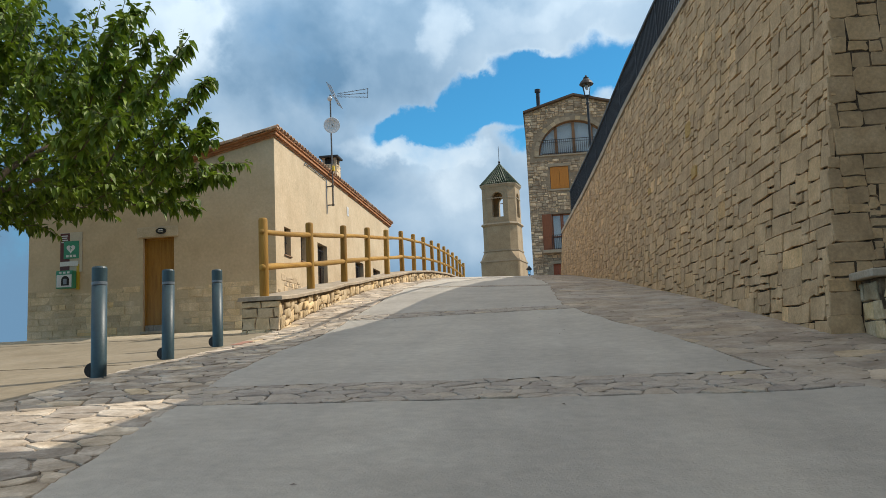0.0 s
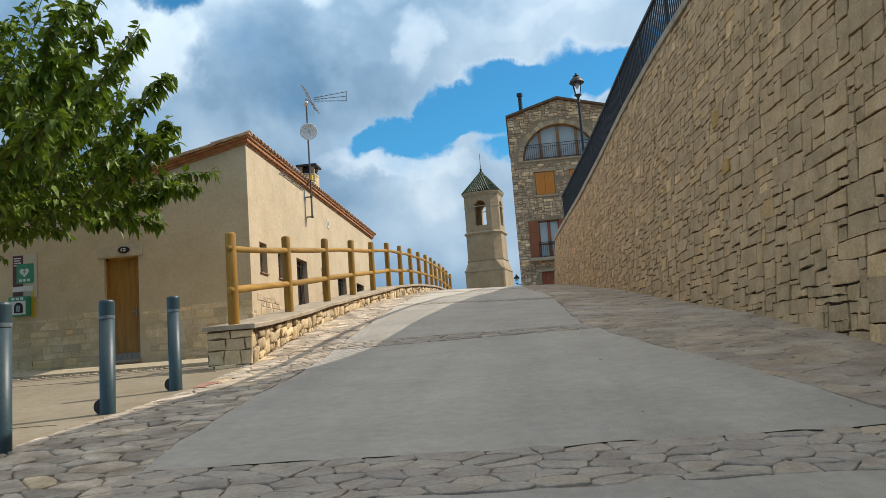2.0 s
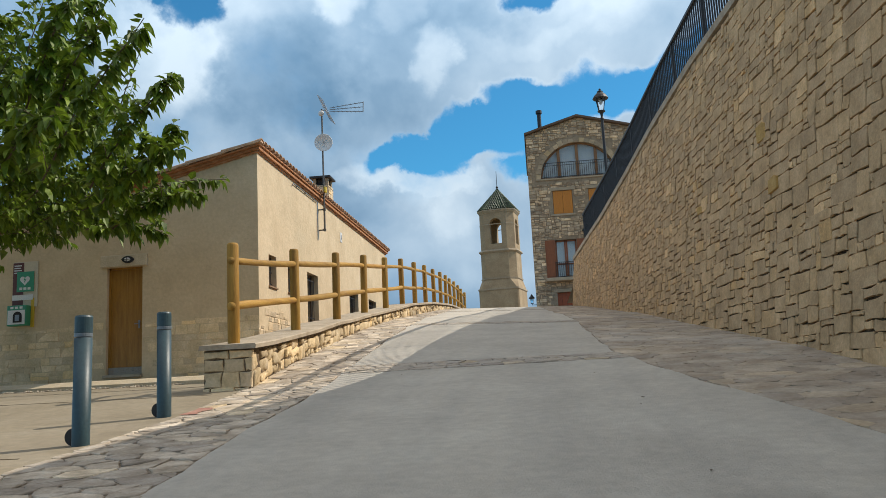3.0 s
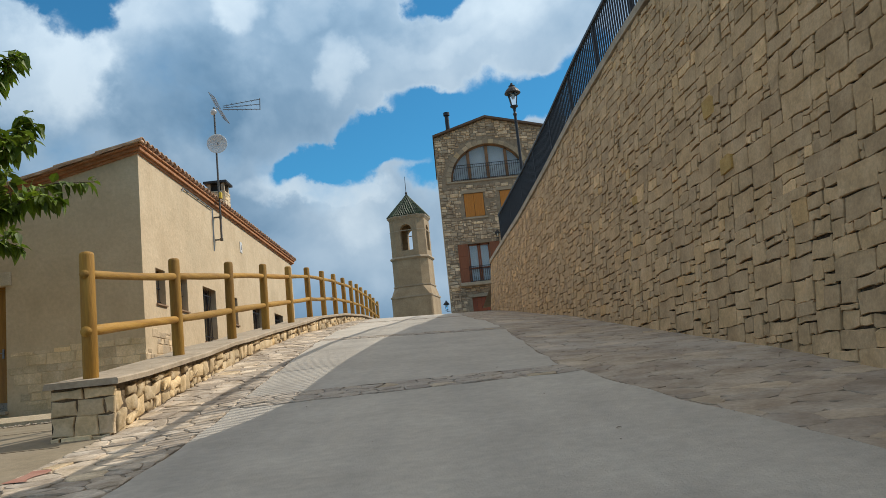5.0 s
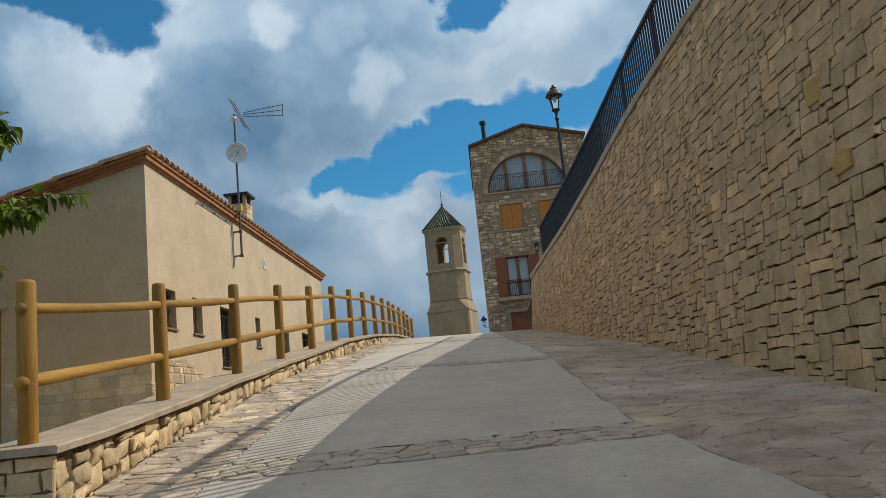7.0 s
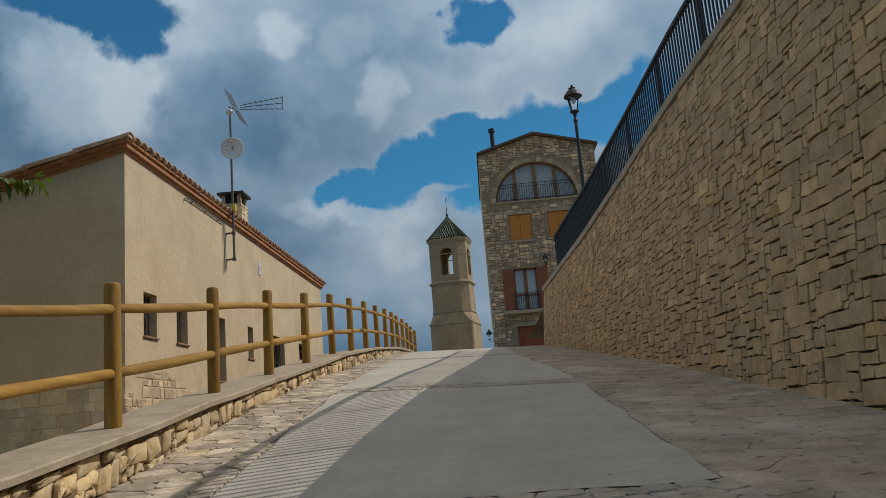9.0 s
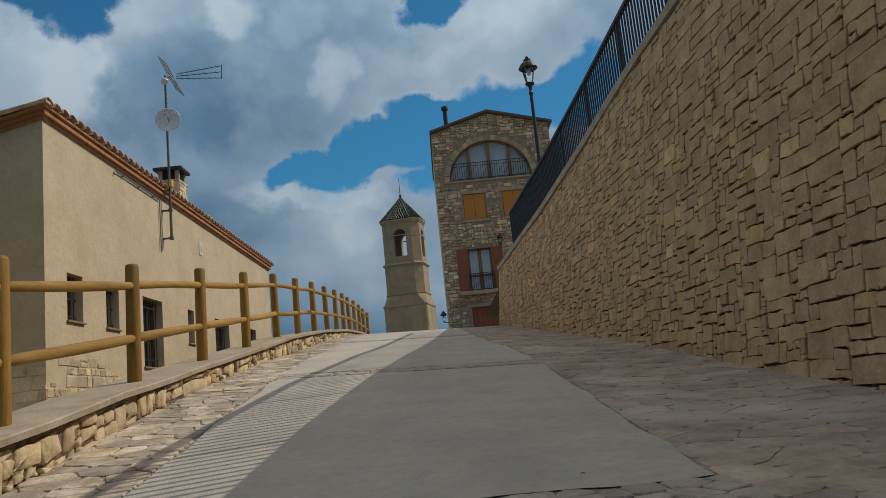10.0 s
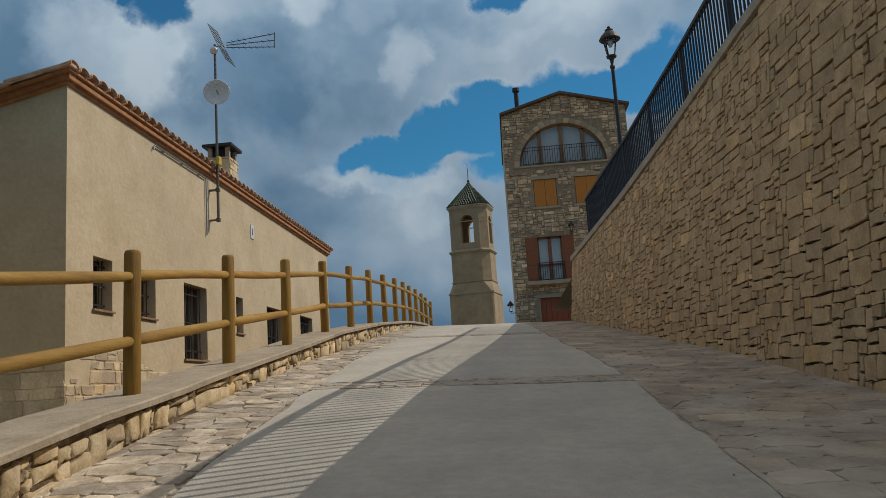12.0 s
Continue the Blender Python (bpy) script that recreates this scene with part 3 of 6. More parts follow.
def ramp_z(x, y):
    return lerp(y, G_Y, G_Z) + lerp(y, T_Y, T_Z) * min(1.0, max(0.0, (1.8 - x) / 5.1))


def terrace_z(y):
    if y < 9.9:
        return ramp_z(EDGE, y)
    return lerp(y, [9.9, 18.6, 45], [ramp_z(EDGE, 9.9), 1.86, 1.95])


def foot_x(y):
    return 2.55 - 0.075 * (y - 11.3)


C_Y = [6.0, 12.5, 15, 18, 21, 24.7, 31.2]
C_Z = [6.95, 6.90, 6.90, 6.74, 6.44, 6.16, 5.88]


def cope_z(y):
    return lerp(y, C_Y, C_Z)


def wall_x(y, z):
    return foot_x(y) + 0.1 * (z - lerp(y, G_Y, G_Z))


def sheet(name, xs_of, ys, height, mat, cols, label="", category="", kind="structure", parent=None, lift=0.0):
    verts, faces = [], []
    for y in ys:
        a, b = xs_of(y)
        for k in range(cols + 1):
            x = a + (b - a) * k / cols
            verts.append((x, y, height(x, y) + lift))
    for j in range(len(ys) - 1):
        for k in range(cols):
            o = j * (cols + 1) + k
            faces.append((o, o + 1, o + cols + 2, o + cols + 1))
    ob = raw(name, verts, faces, mat, parent, smooth_faces=True)
    if parent is None:
        tagged(ob, label, category, "", kind)
    return ob


ys_all = [round(-16 + 0.25 * k, 2) for k in range(0, 261)] + [60, 75, 90]
pavement = sheet("pavement", lambda y: (EDGE - (0 if y < 9.9 else 0.1), (7.0 if y < 6.6 else foot_x(min(y, 31)) + 0.4 if y < 31 else 9.0)),
                 sorted(set(ys_all + [6.59, 6.61, 9.89, 9.91, 30.99, 31.01])), lambda x, y: ramp_z(x, y) - 0.005, M_BED, 28,
                 "sloping stone-paved street with concrete panels beside the walls", "pavement")
terrace = sheet("terrace", lambda y: (-17.0, EDGE), [y for y in ys_all if y <= 49], lambda x, y: terrace_z(y), M_TERRACE, 10,
                "pale concrete terrace in front of the rendered house", "terrace")

sheet("flagstone_bed", lambda y: (lerp(y, XR_Y, XR_X), foot_x(y) + 0.35), [6.7 + 0.3 * k for k in range(81)], ramp_z, M_BED_R, 8, parent=pavement, lift=-0.004)

# far land: one sheet that falls away from the hilltop to the horizon
rad = [0.0, 18, 30, 45, 60, 85, 110, 150, 220, 340, 520, 800, 1300, 2200, 3600, 4800]
fall = [-2.5, -2.5, -4.2, -4.2, -5, -6, -12, -20, -32, -44, -52, -52, -46, -40, -32, -30]
verts, faces = [], []
for i, r in enumerate(rad):
    for k in range(48):
        a = 2 * math.pi * k / 48
        bump = noise.noise(Vector((math.cos(a) * 3, math.sin(a) * 3, r * 0.002))) * min(r * 0.03, 22) if r > 120 else 0
        verts.append((-3 + r * math.cos(a), 25 + r * math.sin(a), fall[i] + bump))
for i in range(len(rad) - 1):
    for k in range(48):
        faces.append((i * 48 + k, i * 48 + (k + 1) % 48, (i + 1) * 48 + (k + 1) % 48, (i + 1) * 48 + k))
tagged(raw("ground", verts, faces, M_LAND, smooth_faces=True), "dry hilly farmland falling away to the horizon", "ground", "", "structure")

# hills on the horizon; distance haze is put into their blue colour
verts, faces = [], []
for k in range(180):
    a = 2 * math.pi * k / 180
    rise_k = 26 + 22 * noise.noise(Vector((math.cos(a) * 9, math.sin(a) * 9, 3.1)))
    for r, z in ((4300, -60), (4400, rise_k), (4500, -60)):
        verts.append((-3 + r * math.cos(a), 25 + r * math.sin(a), z))
for k in range(180):
    o, q = 3 * k, 3 * ((k + 1) % 180)
    faces += [(o, q, q + 1, o + 1), (o + 1, q + 1, q + 2, o + 2)]
tagged(raw("backdrop", verts, faces, M_HAZE_HILLS, smooth_faces=True), "low hills along the far horizon, coloured slate-blue for haze", "hills", "", "structure")

# concrete panels of the street; the first stone strip crosses it askew
def skew(x, y):
    return -0.09 * (2.0 - x) * lerp(y, [2.0, 4.2, 5.2, 8.0], [0, 1, 1, 0])


STRIPS = [(4.32, 5.05), (10.42, 10.98), (16.52, 17.02), (24.35, 24.9)]
panel_edges = [-16.0] + [v for s in STRIPS for v in s] + [39.0]
for a, b in zip(panel_edges[::2], panel_edges[1::2]):
    n = max(4, int((b - a) / 0.25))
    ys = [a + (b - a) * k / n for k in range(n + 1)]
    panel = sheet("concrete_panel", lambda y: (lerp(y, XL_Y, XL_X), lerp(y, XR_Y, XR_X)), ys, ramp_z, M_CONC, 24, parent=pavement, lift=0.004)
    for v in panel.data.vertices:
        if v.index % 25 in (0, 24):                    # the edges break along the stones
            v.co.x += 0.05 * noise.noise(Vector((v.co.y * 1.9, v.index % 25, 0.3)))
        if v.index < 25 or v.index >= 25 * n:
            v.co.y += 0.05 * noise.noise(Vector((v.co.x * 3.7, v.co.y, 1.3)))
        v.co.y += skew(v.co.x, v.co.y)
        v.co.z = ramp_z(v.co.x, v.co.y) + 0.004

# ---- retaining wall with its railing ----
WALL_END, CORNER = 31.1, 6.62
retaining_wall = thing("retaining_wall", "tall battered retaining wall of coursed tan stone", "wall", kind="structure")
ys = [CORNER + 0.006 + (WALL_END - CORNER - 0.006) * k / 40 for k in range(41)]
verts, faces = [], []
for y in ys:
    z0, z1 = lerp(y, G_Y, G_Z) - 0.3, cope_z(y) - 0.12
    verts += [(wall_x(y, z0) + 0.03, y, z0), (wall_x(y, z1) + 0.03, y, z1), (wall_x(y, z1) + 0.6, y, z1), (wall_x(y, z1) + 0.6, y, z0)]
for k in range(len(ys) - 1):
    for j in range(4):
        a, b = 4 * k + j, 4 * k + (j + 1) % 4
        faces.append((a, a + 4, b + 4, b))
faces += [(0, 1, 2, 3), tuple(4 * (len(ys) - 1) + j for j in (3, 2, 1, 0))]
raw("core", verts, faces, M_JOINT, retaining_wall)

verts, faces = [], []
for y in ys:
    z1 = cope_z(y)
    x = wall_x(y, z1)
    verts += [(x - 0.06, y, z1 - 0.13), (x - 0.06, y, z1 - 0.01), (x - 0.045, y, z1), (x + 0.42, y, z1), (x + 0.42, y, z1 - 0.13)]
for k in range(len(ys) - 1):
    for j in range(5):
        a, b = 5 * k + j, 5 * k + (j + 1) % 5
        faces.append((a, a + 5, b + 5, b))
faces += [(0, 1, 2, 3, 4), tuple(5 * (len(ys) - 1) + j for j in (4, 3, 2, 1, 0))]
raw("coping", verts, faces, M_COPE, retaining_wall, "smooth grey-beige coping band")

# the part of the wall behind its corner, turning away from the street
return_wall = thing("return_wall", "coursed stone wall turning off at the corner, plus unseen shade walls", "wall", kind="structure")
RET_X = 4.75                                         # where the added, unseen shade walls stand
bm = new_bm()
lo_x, hi_x = wall_x(CORNER, 0.4) + 0.04, wall_x(CORNER, 6.82) + 0.04
for y in (CORNER + 0.003,):
    v = [bm.verts.new(p) for p in ((lo_x, y, 0.4), (RET_X, y, 0.4), (RET_X, y, 6.82), (hi_x, y, 6.82), (lo_x, y + 0.5, 0.4), (RET_X, y + 0.5, 0.4), (RET_X, y + 0.5, 6.82), (hi_x, y + 0.5, 6.82))]
    for f in ((0, 1, 2, 3), (7, 6, 5, 4), (0, 4, 5, 1), (1, 5, 6, 2), (2, 6, 7, 3), (3, 7, 4, 0)):
        bm.faces.new([v[k] for k in f])
# two tall unseen walls added here to shade the near street
box(bm, RET_X + 0.002, RET_X + 0.5, 5.801, CORNER + 0.5, -2.5, 8.2)
box(bm, RET_X + 0.002, RET_X + 0.5, -16, 5.8, -2.5, 9.3)
part("core", bm, M_JOINT, return_wall)
bm = new_bm()
box(bm, wall_x(CORNER, 6.95) - 0.02, RET_X + 0.6, CORNER - 0.05, CORNER - 0.002, 6.82, 6.95, 0.006)
# this coping tops the taller added shade wall
box(bm, RET_X - 0.05, RET_X + 0.55, -16, 5.8, 9.31, 9.43, 0.006)
part("coping", bm, M_COPE, return_wall)

verts, faces = [], []
for y in ys + [31.2, 49.0]:
    yy = min(y, WALL_END)
    verts += [(wall_x(yy, cope_z(yy)) + 0.3, y, cope_z(yy) - 0.06), (24.0, y, cope_z(yy) - 0.06)]
for k in range(len(ys) + 1):
    faces.append((2 * k, 2 * k + 1, 2 * k + 3, 2 * k + 2))
tagged(raw("upper_terrace", verts, faces, M_TERRACE), "raised paved terrace behind the retaining wall", "terrace", "", "structure")
bm = new_bm()
box(bm, 1.6, 24, WALL_END + 0.01, WALL_END + 0.5, 3.0, 5.8)
tagged(part("end_wall", bm, M_WALL_I), "stone wall closing the raised terrace", "wall", "", "structure")

# unseen wall added above the coping; its stepped top shapes the street's shadow edge
bm = new_bm()
top_line = [(6.9, 6.85), (6.9, 8.72), (10.9, 8.70), (11.9, 8.05), (13.2, 7.72), (13.2, 6.85)]
sides = [[bm.verts.new((x, y, z)) for y, z in top_line] for x in (3.75, 4.1)]
for k in range(6):
    bm.faces.new((sides[0][k], sides[0][(k + 1) % 6], sides[1][(k + 1) % 6], sides[1][k]))
bm.faces.new(sides[0][::-1])
bm.faces.new(sides[1])
bmesh.ops.recalc_face_normals(bm, faces=bm.faces)
tagged(part("upper_wall", bm, M_WALL_I), "unseen wall with a stepped top, added to shade the street", "wall", "", "structure")

# stone bench at the foot of the return wall
bench = thing("stone_bench", "low stone bench with a slab seat against the wall", "bench", (3.2, CORNER - 0.25, 1.1))
bm = new_bm()
box(bm, -0.02, 1.5, -0.2, 0.24, -0.35, 0.56)
part("core", bm, M_JOINT, bench)
bm = new_bm()
box(bm, -0.12, 1.5, -0.30, 0.24, 0.57, 0.64, 0.012)
part("seat", bm, M_COPE, bench, "grey stone slab")

railing = thing("railing", "black iron railing with thin upright bars along the wall top", "railing")
RAIL_Y0, RAIL_Y1 = CORNER + 0.15, 29.3


def rail_base(y):
    return wall_x(y, cope_z(y)) + 0.16, cope_z(y)


def rail_bar(name, height, half_w, half_h):
    verts, faces = [], []
    ry = [RAIL_Y0 + (RAIL_Y1 - RAIL_Y0) * k / 40 for k in range(41)]
    for y in ry:
        x, z = rail_base(y)
        z += height
        verts += [(x - half_w, y, z - half_h), (x - half_w, y, z + half_h), (x + half_w, y, z + half_h), (x + half_w, y, z - half_h)]
    for k in range(40):
        for j in range(4):
            a, b = 4 * k + j, 4 * k + (j + 1) % 4
            faces.append((a, a + 4, b + 4, b))
    faces += [(0, 1, 2, 3), tuple(160 + j for j in (3, 2, 1, 0))]
    raw(name, verts, faces, M_IRON, railing)


rail_bar("top_rail", 1.09, 0.036, 0.026)
rail_bar("bottom_rail", 0.1, 0.02, 0.012)
bm = new_bm()
box(bm, -0.013, 0.013, -0.014, 0.014, 0.1, 1.075)
bar_mesh = finish(bm, "bar", M_IRON)
bm = new_bm()
box(bm, -0.025, 0.025, -0.025, 0.025, 0, 1.08)
box(bm, -0.05, 0.05, -0.05, 0.05, 0, 0.015)
rail_post_mesh = finish(bm, "post", M_IRON)
n_bars = int((RAIL_Y1 - RAIL_Y0) / 0.118)
for k in range(n_bars + 1):
    y = RAIL_Y0 + k * (RAIL_Y1 - RAIL_Y0) / n_bars
    x, z = rail_base(y)
    ob = new("post" if k % 17 == 0 else "bar", rail_post_mesh if k % 17 == 0 else bar_mesh)
    ob.parent, ob.location = railing, (x, y, z)

# ---- low wall with its coping and timber fence ----
COP_Y = [9.75, 10.12, 12.55, 13.8, 14.8, 16, 17, 19.4, 21.5, 23.3, 25.8, 27.9, 29.8, 31.5, 34.8, 38, 42]
COP_Z = [2.10, 2.12, 2.43, 2.62, 2.73, 2.90, 3.02, 3.32, 3.60, 3.78, 4.03, 4.19, 4.34, 4.45, 4.61, 4.68, 4.70]


def curb_z(y):
    return lerp(y, COP_Y, COP_Z)


CURB_IN, CURB_OUT, CURB_Y0, CURB_Y1 = -3.33, -3.88, 9.92, 42.0
low_wall = thing("low_wall", "low rubble stone wall with a pale concrete coping", "wall", kind="structure")
cys = [CURB_Y0 + (CURB_Y1 - CURB_Y0) * (k / 50) for k in range(51)]


def extrude_profile(name, ys, profile, mat, parent, label=""):
    """A bar whose section profile(y) changes along y."""
    verts, faces = [], []
    n = len(profile(ys[0]))
    for y in ys:
        verts += [(x, y, z) for x, z in profile(y)]
    for k in range(len(ys) - 1):
        for j in range(n):
            a, b = n * k + j, n * k + (j + 1) % n
            faces.append((a, a + n, b + n, b))
    faces += [tuple(range(n)), tuple(n * (len(ys) - 1) + j for j in reversed(range(n)))]
    return raw(name, verts, faces, mat, parent, label)


extrude_profile("core", cys, lambda y: [(CURB_IN - 0.03, 1.2), (CURB_IN - 0.03, curb_z(y) - 0.06), (CURB_OUT, curb_z(y) - 0.06), (CURB_OUT, 1.2)], M_EARTH, low_wall)
extrude_profile("coping", [CURB_Y0 - 0.06] + cys[1:], lambda y: [(CURB_IN + 0.05, curb_z(y) - 0.055), (CURB_IN + 0.055, curb_z(y) - 0.012), (CURB_IN + 0.04, curb_z(y)),
                                                     (CURB_OUT - 0.03, curb_z(y)), (CURB_OUT - 0.045, curb_z(y) - 0.055)], M_COPE, low_wall, "pale concrete coping with a rounded edge")

fence = thing("fence", "round timber post-and-rail fence on the low wall", "fence", (0, 0, 0))
POST_Y = [10.12, 12.46, 14.82, 17.03, 19.29, 21.54, 23.67, 25.81, 27.88, 29.84, 31.6, 33.3, 35.0, 36.7, 38.4, 40.1]


def post_x(y):
    return lerp(y, [10, 20, 28, 40], [-3.62, -3.58, -3.55, -3.62])


bm = new_bm()
lathe(bm, [(0.060, -0.02), (0.067, 0.0), (0.067, 0.55), (0.065, 1.115), (0.058, 1.138), (0.045, 1.145)], 16)
post_mesh = finish(bm, "post", M_POST, True)
frng = random.Random(5)
for y in POST_Y:
    ob = new("post", post_mesh)
    ob.parent = fence
    ob.matrix_local = pose(post_x(y), y, curb_z(y), frng.uniform(-0.8, 0.8), frng.uniform(-0.8, 0.8), frng.uniform(0, 360))
for a, b in zip(POST_Y, POST_Y[1:]):
    for h, r in ((0.935, 0.042), (0.42, 0.046)):
        bm = new_bm()
        n = 7
        rings = []
        jig = frng.uniform(-0.012, 0.012)
        lead = 0.085 if a == POST_Y[0] else 0.02
        for k in range(n + 1):
            f = k / n
            y = a - lead + (b - a + lead + 0.02) * f
            x = post_x(a) + (post_x(b) - post_x(a)) * f
            z = curb_z(a) + (curb_z(b) - curb_z(a)) * f + h + jig * math.sin(f * 3.1)
            rr = r * (1.0 + 0.08 * math.sin(5 * f + jig * 300)) * (0.94 if k in (0, n) else 1)
            rings.append([bm.verts.new((x + rr * math.cos(q * math.pi / 6), y, z + rr * math.sin(q * math.pi / 6))) for q in range(12)])
        for p, q in zip(rings, rings[1:]):
            for k in range(12):
                bm.faces.new((p[k], q[k], q[(k + 1) % 12], p[(k + 1) % 12]))
        bm.faces.new(rings[0])
        bm.faces.new(rings[-1][::-1])
        part("rail", bm, M_RAIL, fence, smooth_faces=True)

# ---- bollards ----
def make_bollard():
    ob = thing("bollard", "slim blue-grey steel bollard with a silver band", "bollard", group="bollards beside the street")
    bm = new_bm()
    lathe(bm, [(0.062, -0.03), (0.062, 0.0), (0.062, 0.765)], 32)
    part("body", bm, M_BOLLARD, ob, smooth_faces=True)
    bm = new_bm()
    lathe(bm, [(0.0615, 0.77), (0.0633, 0.772), (0.0633, 0.795), (0.0615, 0.797)], 24)
    part("band", bm, M_BAND, ob, "silver reflective band")
    bm = new_bm()
    lathe(bm, [(0.058, 0.795), (0.0625, 0.80), (0.0625, 0.912), (0.056, 0.925), (0.03, 0.93)], 24)
    part("cap", bm, M_BOLLARD, ob)
    bm = new_bm()
    lathe(bm, [(0.02, -0.02), (0.062, -0.02), (0.062, 0.02), (0.02, 0.02)], 24)
    bmesh.ops.transform(bm, matrix=pose(-0.055, 0.01, 0.062, 90, 0, 0), verts=bm.verts)
    part("foot_plate", bm, M_RUBBER, ob, "round black hinge plate at the foot")
    return ob


first = make_bollard()
first.matrix_world = pose(-3.37, 5.3, terrace_z(5.3), 0, 0, 8)
copy_thing(first, pose(-3.53, 6.9, terrace_z(6.9), 0, 0.4, 0))
copy_thing(first, pose(-3.57, 8.3, terrace_z(8.3), 0.4, 0, -5))

# ---- rendered house ----
HX, HY0, HY1, HXL, HZ0, HZ1 = -6.27, 18.6, 34.1, -12.95, 1.5, 6.93
ROOF_K = 0.235


def gable_top(u):
    return HZ1 - ROOF_K * u


house = thing("house", "long beige-rendered house with a single-pitch tiled roof", "house", kind="structure")
SIDE_WINDOWS = [(0.70, 1.25, 3.98, 4.72), (2.15, 2.70, 3.98, 4.72), (3.86, 4.95, 3.37, 4.72), (6.62, 7.06, 3.98, 4.74), (8.78, 10.1, 3.37, 4.73), (11.85, 13.2, 3.37, 4.75)]
bm = new_bm()
walling(bm, [0, HY1 - HY0], flat(HZ0), flat(HZ1), [(a, b, flat(c), flat(d)) for a, b, c, d in SIDE_WINDOWS], 0.35,
        lambda u, d, z: (HX - d, HY0 + u, z))
part("side_wall", bm, M_RENDER, house)
DOOR = (2.69, 3.53, 2.12, 4.53)                       # distance from the corner, heights
bm = new_bm()
walling(bm, [0.35, HX - HXL], flat(HZ0), gable_top, [(DOOR[0], DOOR[1], flat(DOOR[2]), flat(DOOR[3]))], 0.35,
        lambda u, d, z: (HX - u, HY0 + d, z))
part("gable_wall", bm, M_RENDER, house)
bm = new_bm()
walling(bm, [0.35, HX - HXL], flat(HZ0), gable_top, [], 0.3, lambda u, d, z: (HX - u, HY1 - d, z))
walling(bm, [0.352, HY1 - HY0 - 0.302], flat(HZ0), flat(gable_top(HX - HXL) - 0.01), [], 0.3, lambda u, d, z: (HXL + d, HY0 + u, z))
part("back_wall", bm, M_RENDER, house)
# near-black sheets behind the openings, painted in place of unlit rooms
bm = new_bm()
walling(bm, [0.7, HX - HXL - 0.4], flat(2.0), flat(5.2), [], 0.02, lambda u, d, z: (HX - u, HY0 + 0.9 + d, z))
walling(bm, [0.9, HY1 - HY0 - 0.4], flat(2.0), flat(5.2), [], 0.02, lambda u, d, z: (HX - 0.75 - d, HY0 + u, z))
part("dark_room_sheet", bm, M_DARK, house)

bm = new_bm()
ends = [[bm.verts.new((x, y, z)) for y, z in ((16.82, 1.5), (16.82, 1.885), (16.98, 1.965), (17.03, 1.975), (HY0 - 0.02, 1.975), (HY0 - 0.02, 1.5))] for x in (-16.5, -5.0)]
for k in range(6):
    bm.faces.new((ends[0][k], ends[0][(k + 1) % 6], ends[1][(k + 1) % 6], ends[1][k]))
bm.faces.new(ends[0][::-1])
bm.faces.new(ends[1])
bmesh.ops.recalc_face_normals(bm, faces=bm.faces)
tagged(part("kerb_walk", bm, M_MORTAR), "raised concrete walk with a kerb along the house", "walkway", "", "structure")

# three thin dark lines across the terrace
for y in (6.4, 9.6, 12.9):
    bm = new_bm()
    box(bm, -16.5, EDGE - 0.25, y, y + 0.018, terrace_z(y) - 0.05, terrace_z(y) + 0.004)
    part("dark_terrace_line", bm, M_JOINT, terrace)
grng = random.Random(71)
gv, gf = [], []
for k in range(420):
    c = Vector((grng.uniform(-13.5, -7.2), 16.9 - abs(grng.gauss(0, 0.28)), 0))
    r = grng.uniform(0.012, 0.04)
    c.z = terrace_z(c.y) + r * 0.4
    o = len(gv)
    gv += [c + Vector((r * grng.uniform(.7, 1.2) * x, r * grng.uniform(.7, 1.2) * y, r * 0.7 * z)) for x, y, z in ((1, 0, 0), (0, 1, 0), (-1, 0, 0), (0, -1, 0), (0.1, 0, 1), (0, 0.1, -1))]
    gf += [(o, o + 1, o + 4), (o + 1, o + 2, o + 4), (o + 2, o + 3, o + 4), (o + 3, o, o + 4), (o + 1, o, o + 5), (o + 2, o + 1, o + 5), (o + 3, o + 2, o + 5), (o, o + 3, o + 5)]
tagged(raw("gravel", gv, gf, M_PAVE_I), "loose pale gravel swept against the kerb", "gravel", "", "stuff")
lv, lf = [], []
for k in range(15):
    x, y = grng.uniform(-2.0, 1.8), grng.uniform(1.5, 14.0)
    x = min(max(x, lerp(y, XL_Y, XL_X) + 0.1), lerp(y, XR_Y, XR_X) - 0.1)
    a, s = grng.uniform(0, 6.3), grng.uniform(0.010, 0.026)
    o = len(lv)
    for u, v, h in ((-1, 0, 0.0), (0, 0.4, 0.25), (1, 0, 0.05), (0, -0.4, 0.2)):
        px, py = x + s * (u * math.cos(a) - v * math.sin(a)), y + s * (u * math.sin(a) + v * math.cos(a))
        lv.append((px, py, ramp_z(px, py) + 0.009 + s * h))
    lf.append((o, o + 1, o + 2, o + 3))
tagged(raw("fallen_leaves", lv, lf, M_BARK), "dry brown leaves and twigs scattered on the concrete", "leaves", "", "stuff")

# roof: slab, stepped terracotta cornice, tiles
roof = part("roof", walling(new_bm(), [-0.12, HX - HXL + 0.2], lambda u: gable_top(u) + 0.118, lambda u: gable_top(u) + 0.15, [], HY1 - HY0 + 0.36,
                            lambda u, d, z: (HX - u, HY0 - 0.18 + d, z)), M_TERRA, house, "single-pitch roof of curved terracotta tiles")
bm = new_bm()
box(bm, HX - 0.05, HX + 0.035, HY0 - 0.05, HY1 + 0.1, HZ1 + 0.003, HZ1 + 0.05, 0.005)
box(bm, HX - 0.05, HX + 0.085, HY0 - 0.10, HY1 + 0.16, HZ1 + 0.053, HZ1 + 0.115, 0.006)
part("cornice", bm, M_TERRA, roof, "two projecting courses of flat terracotta")
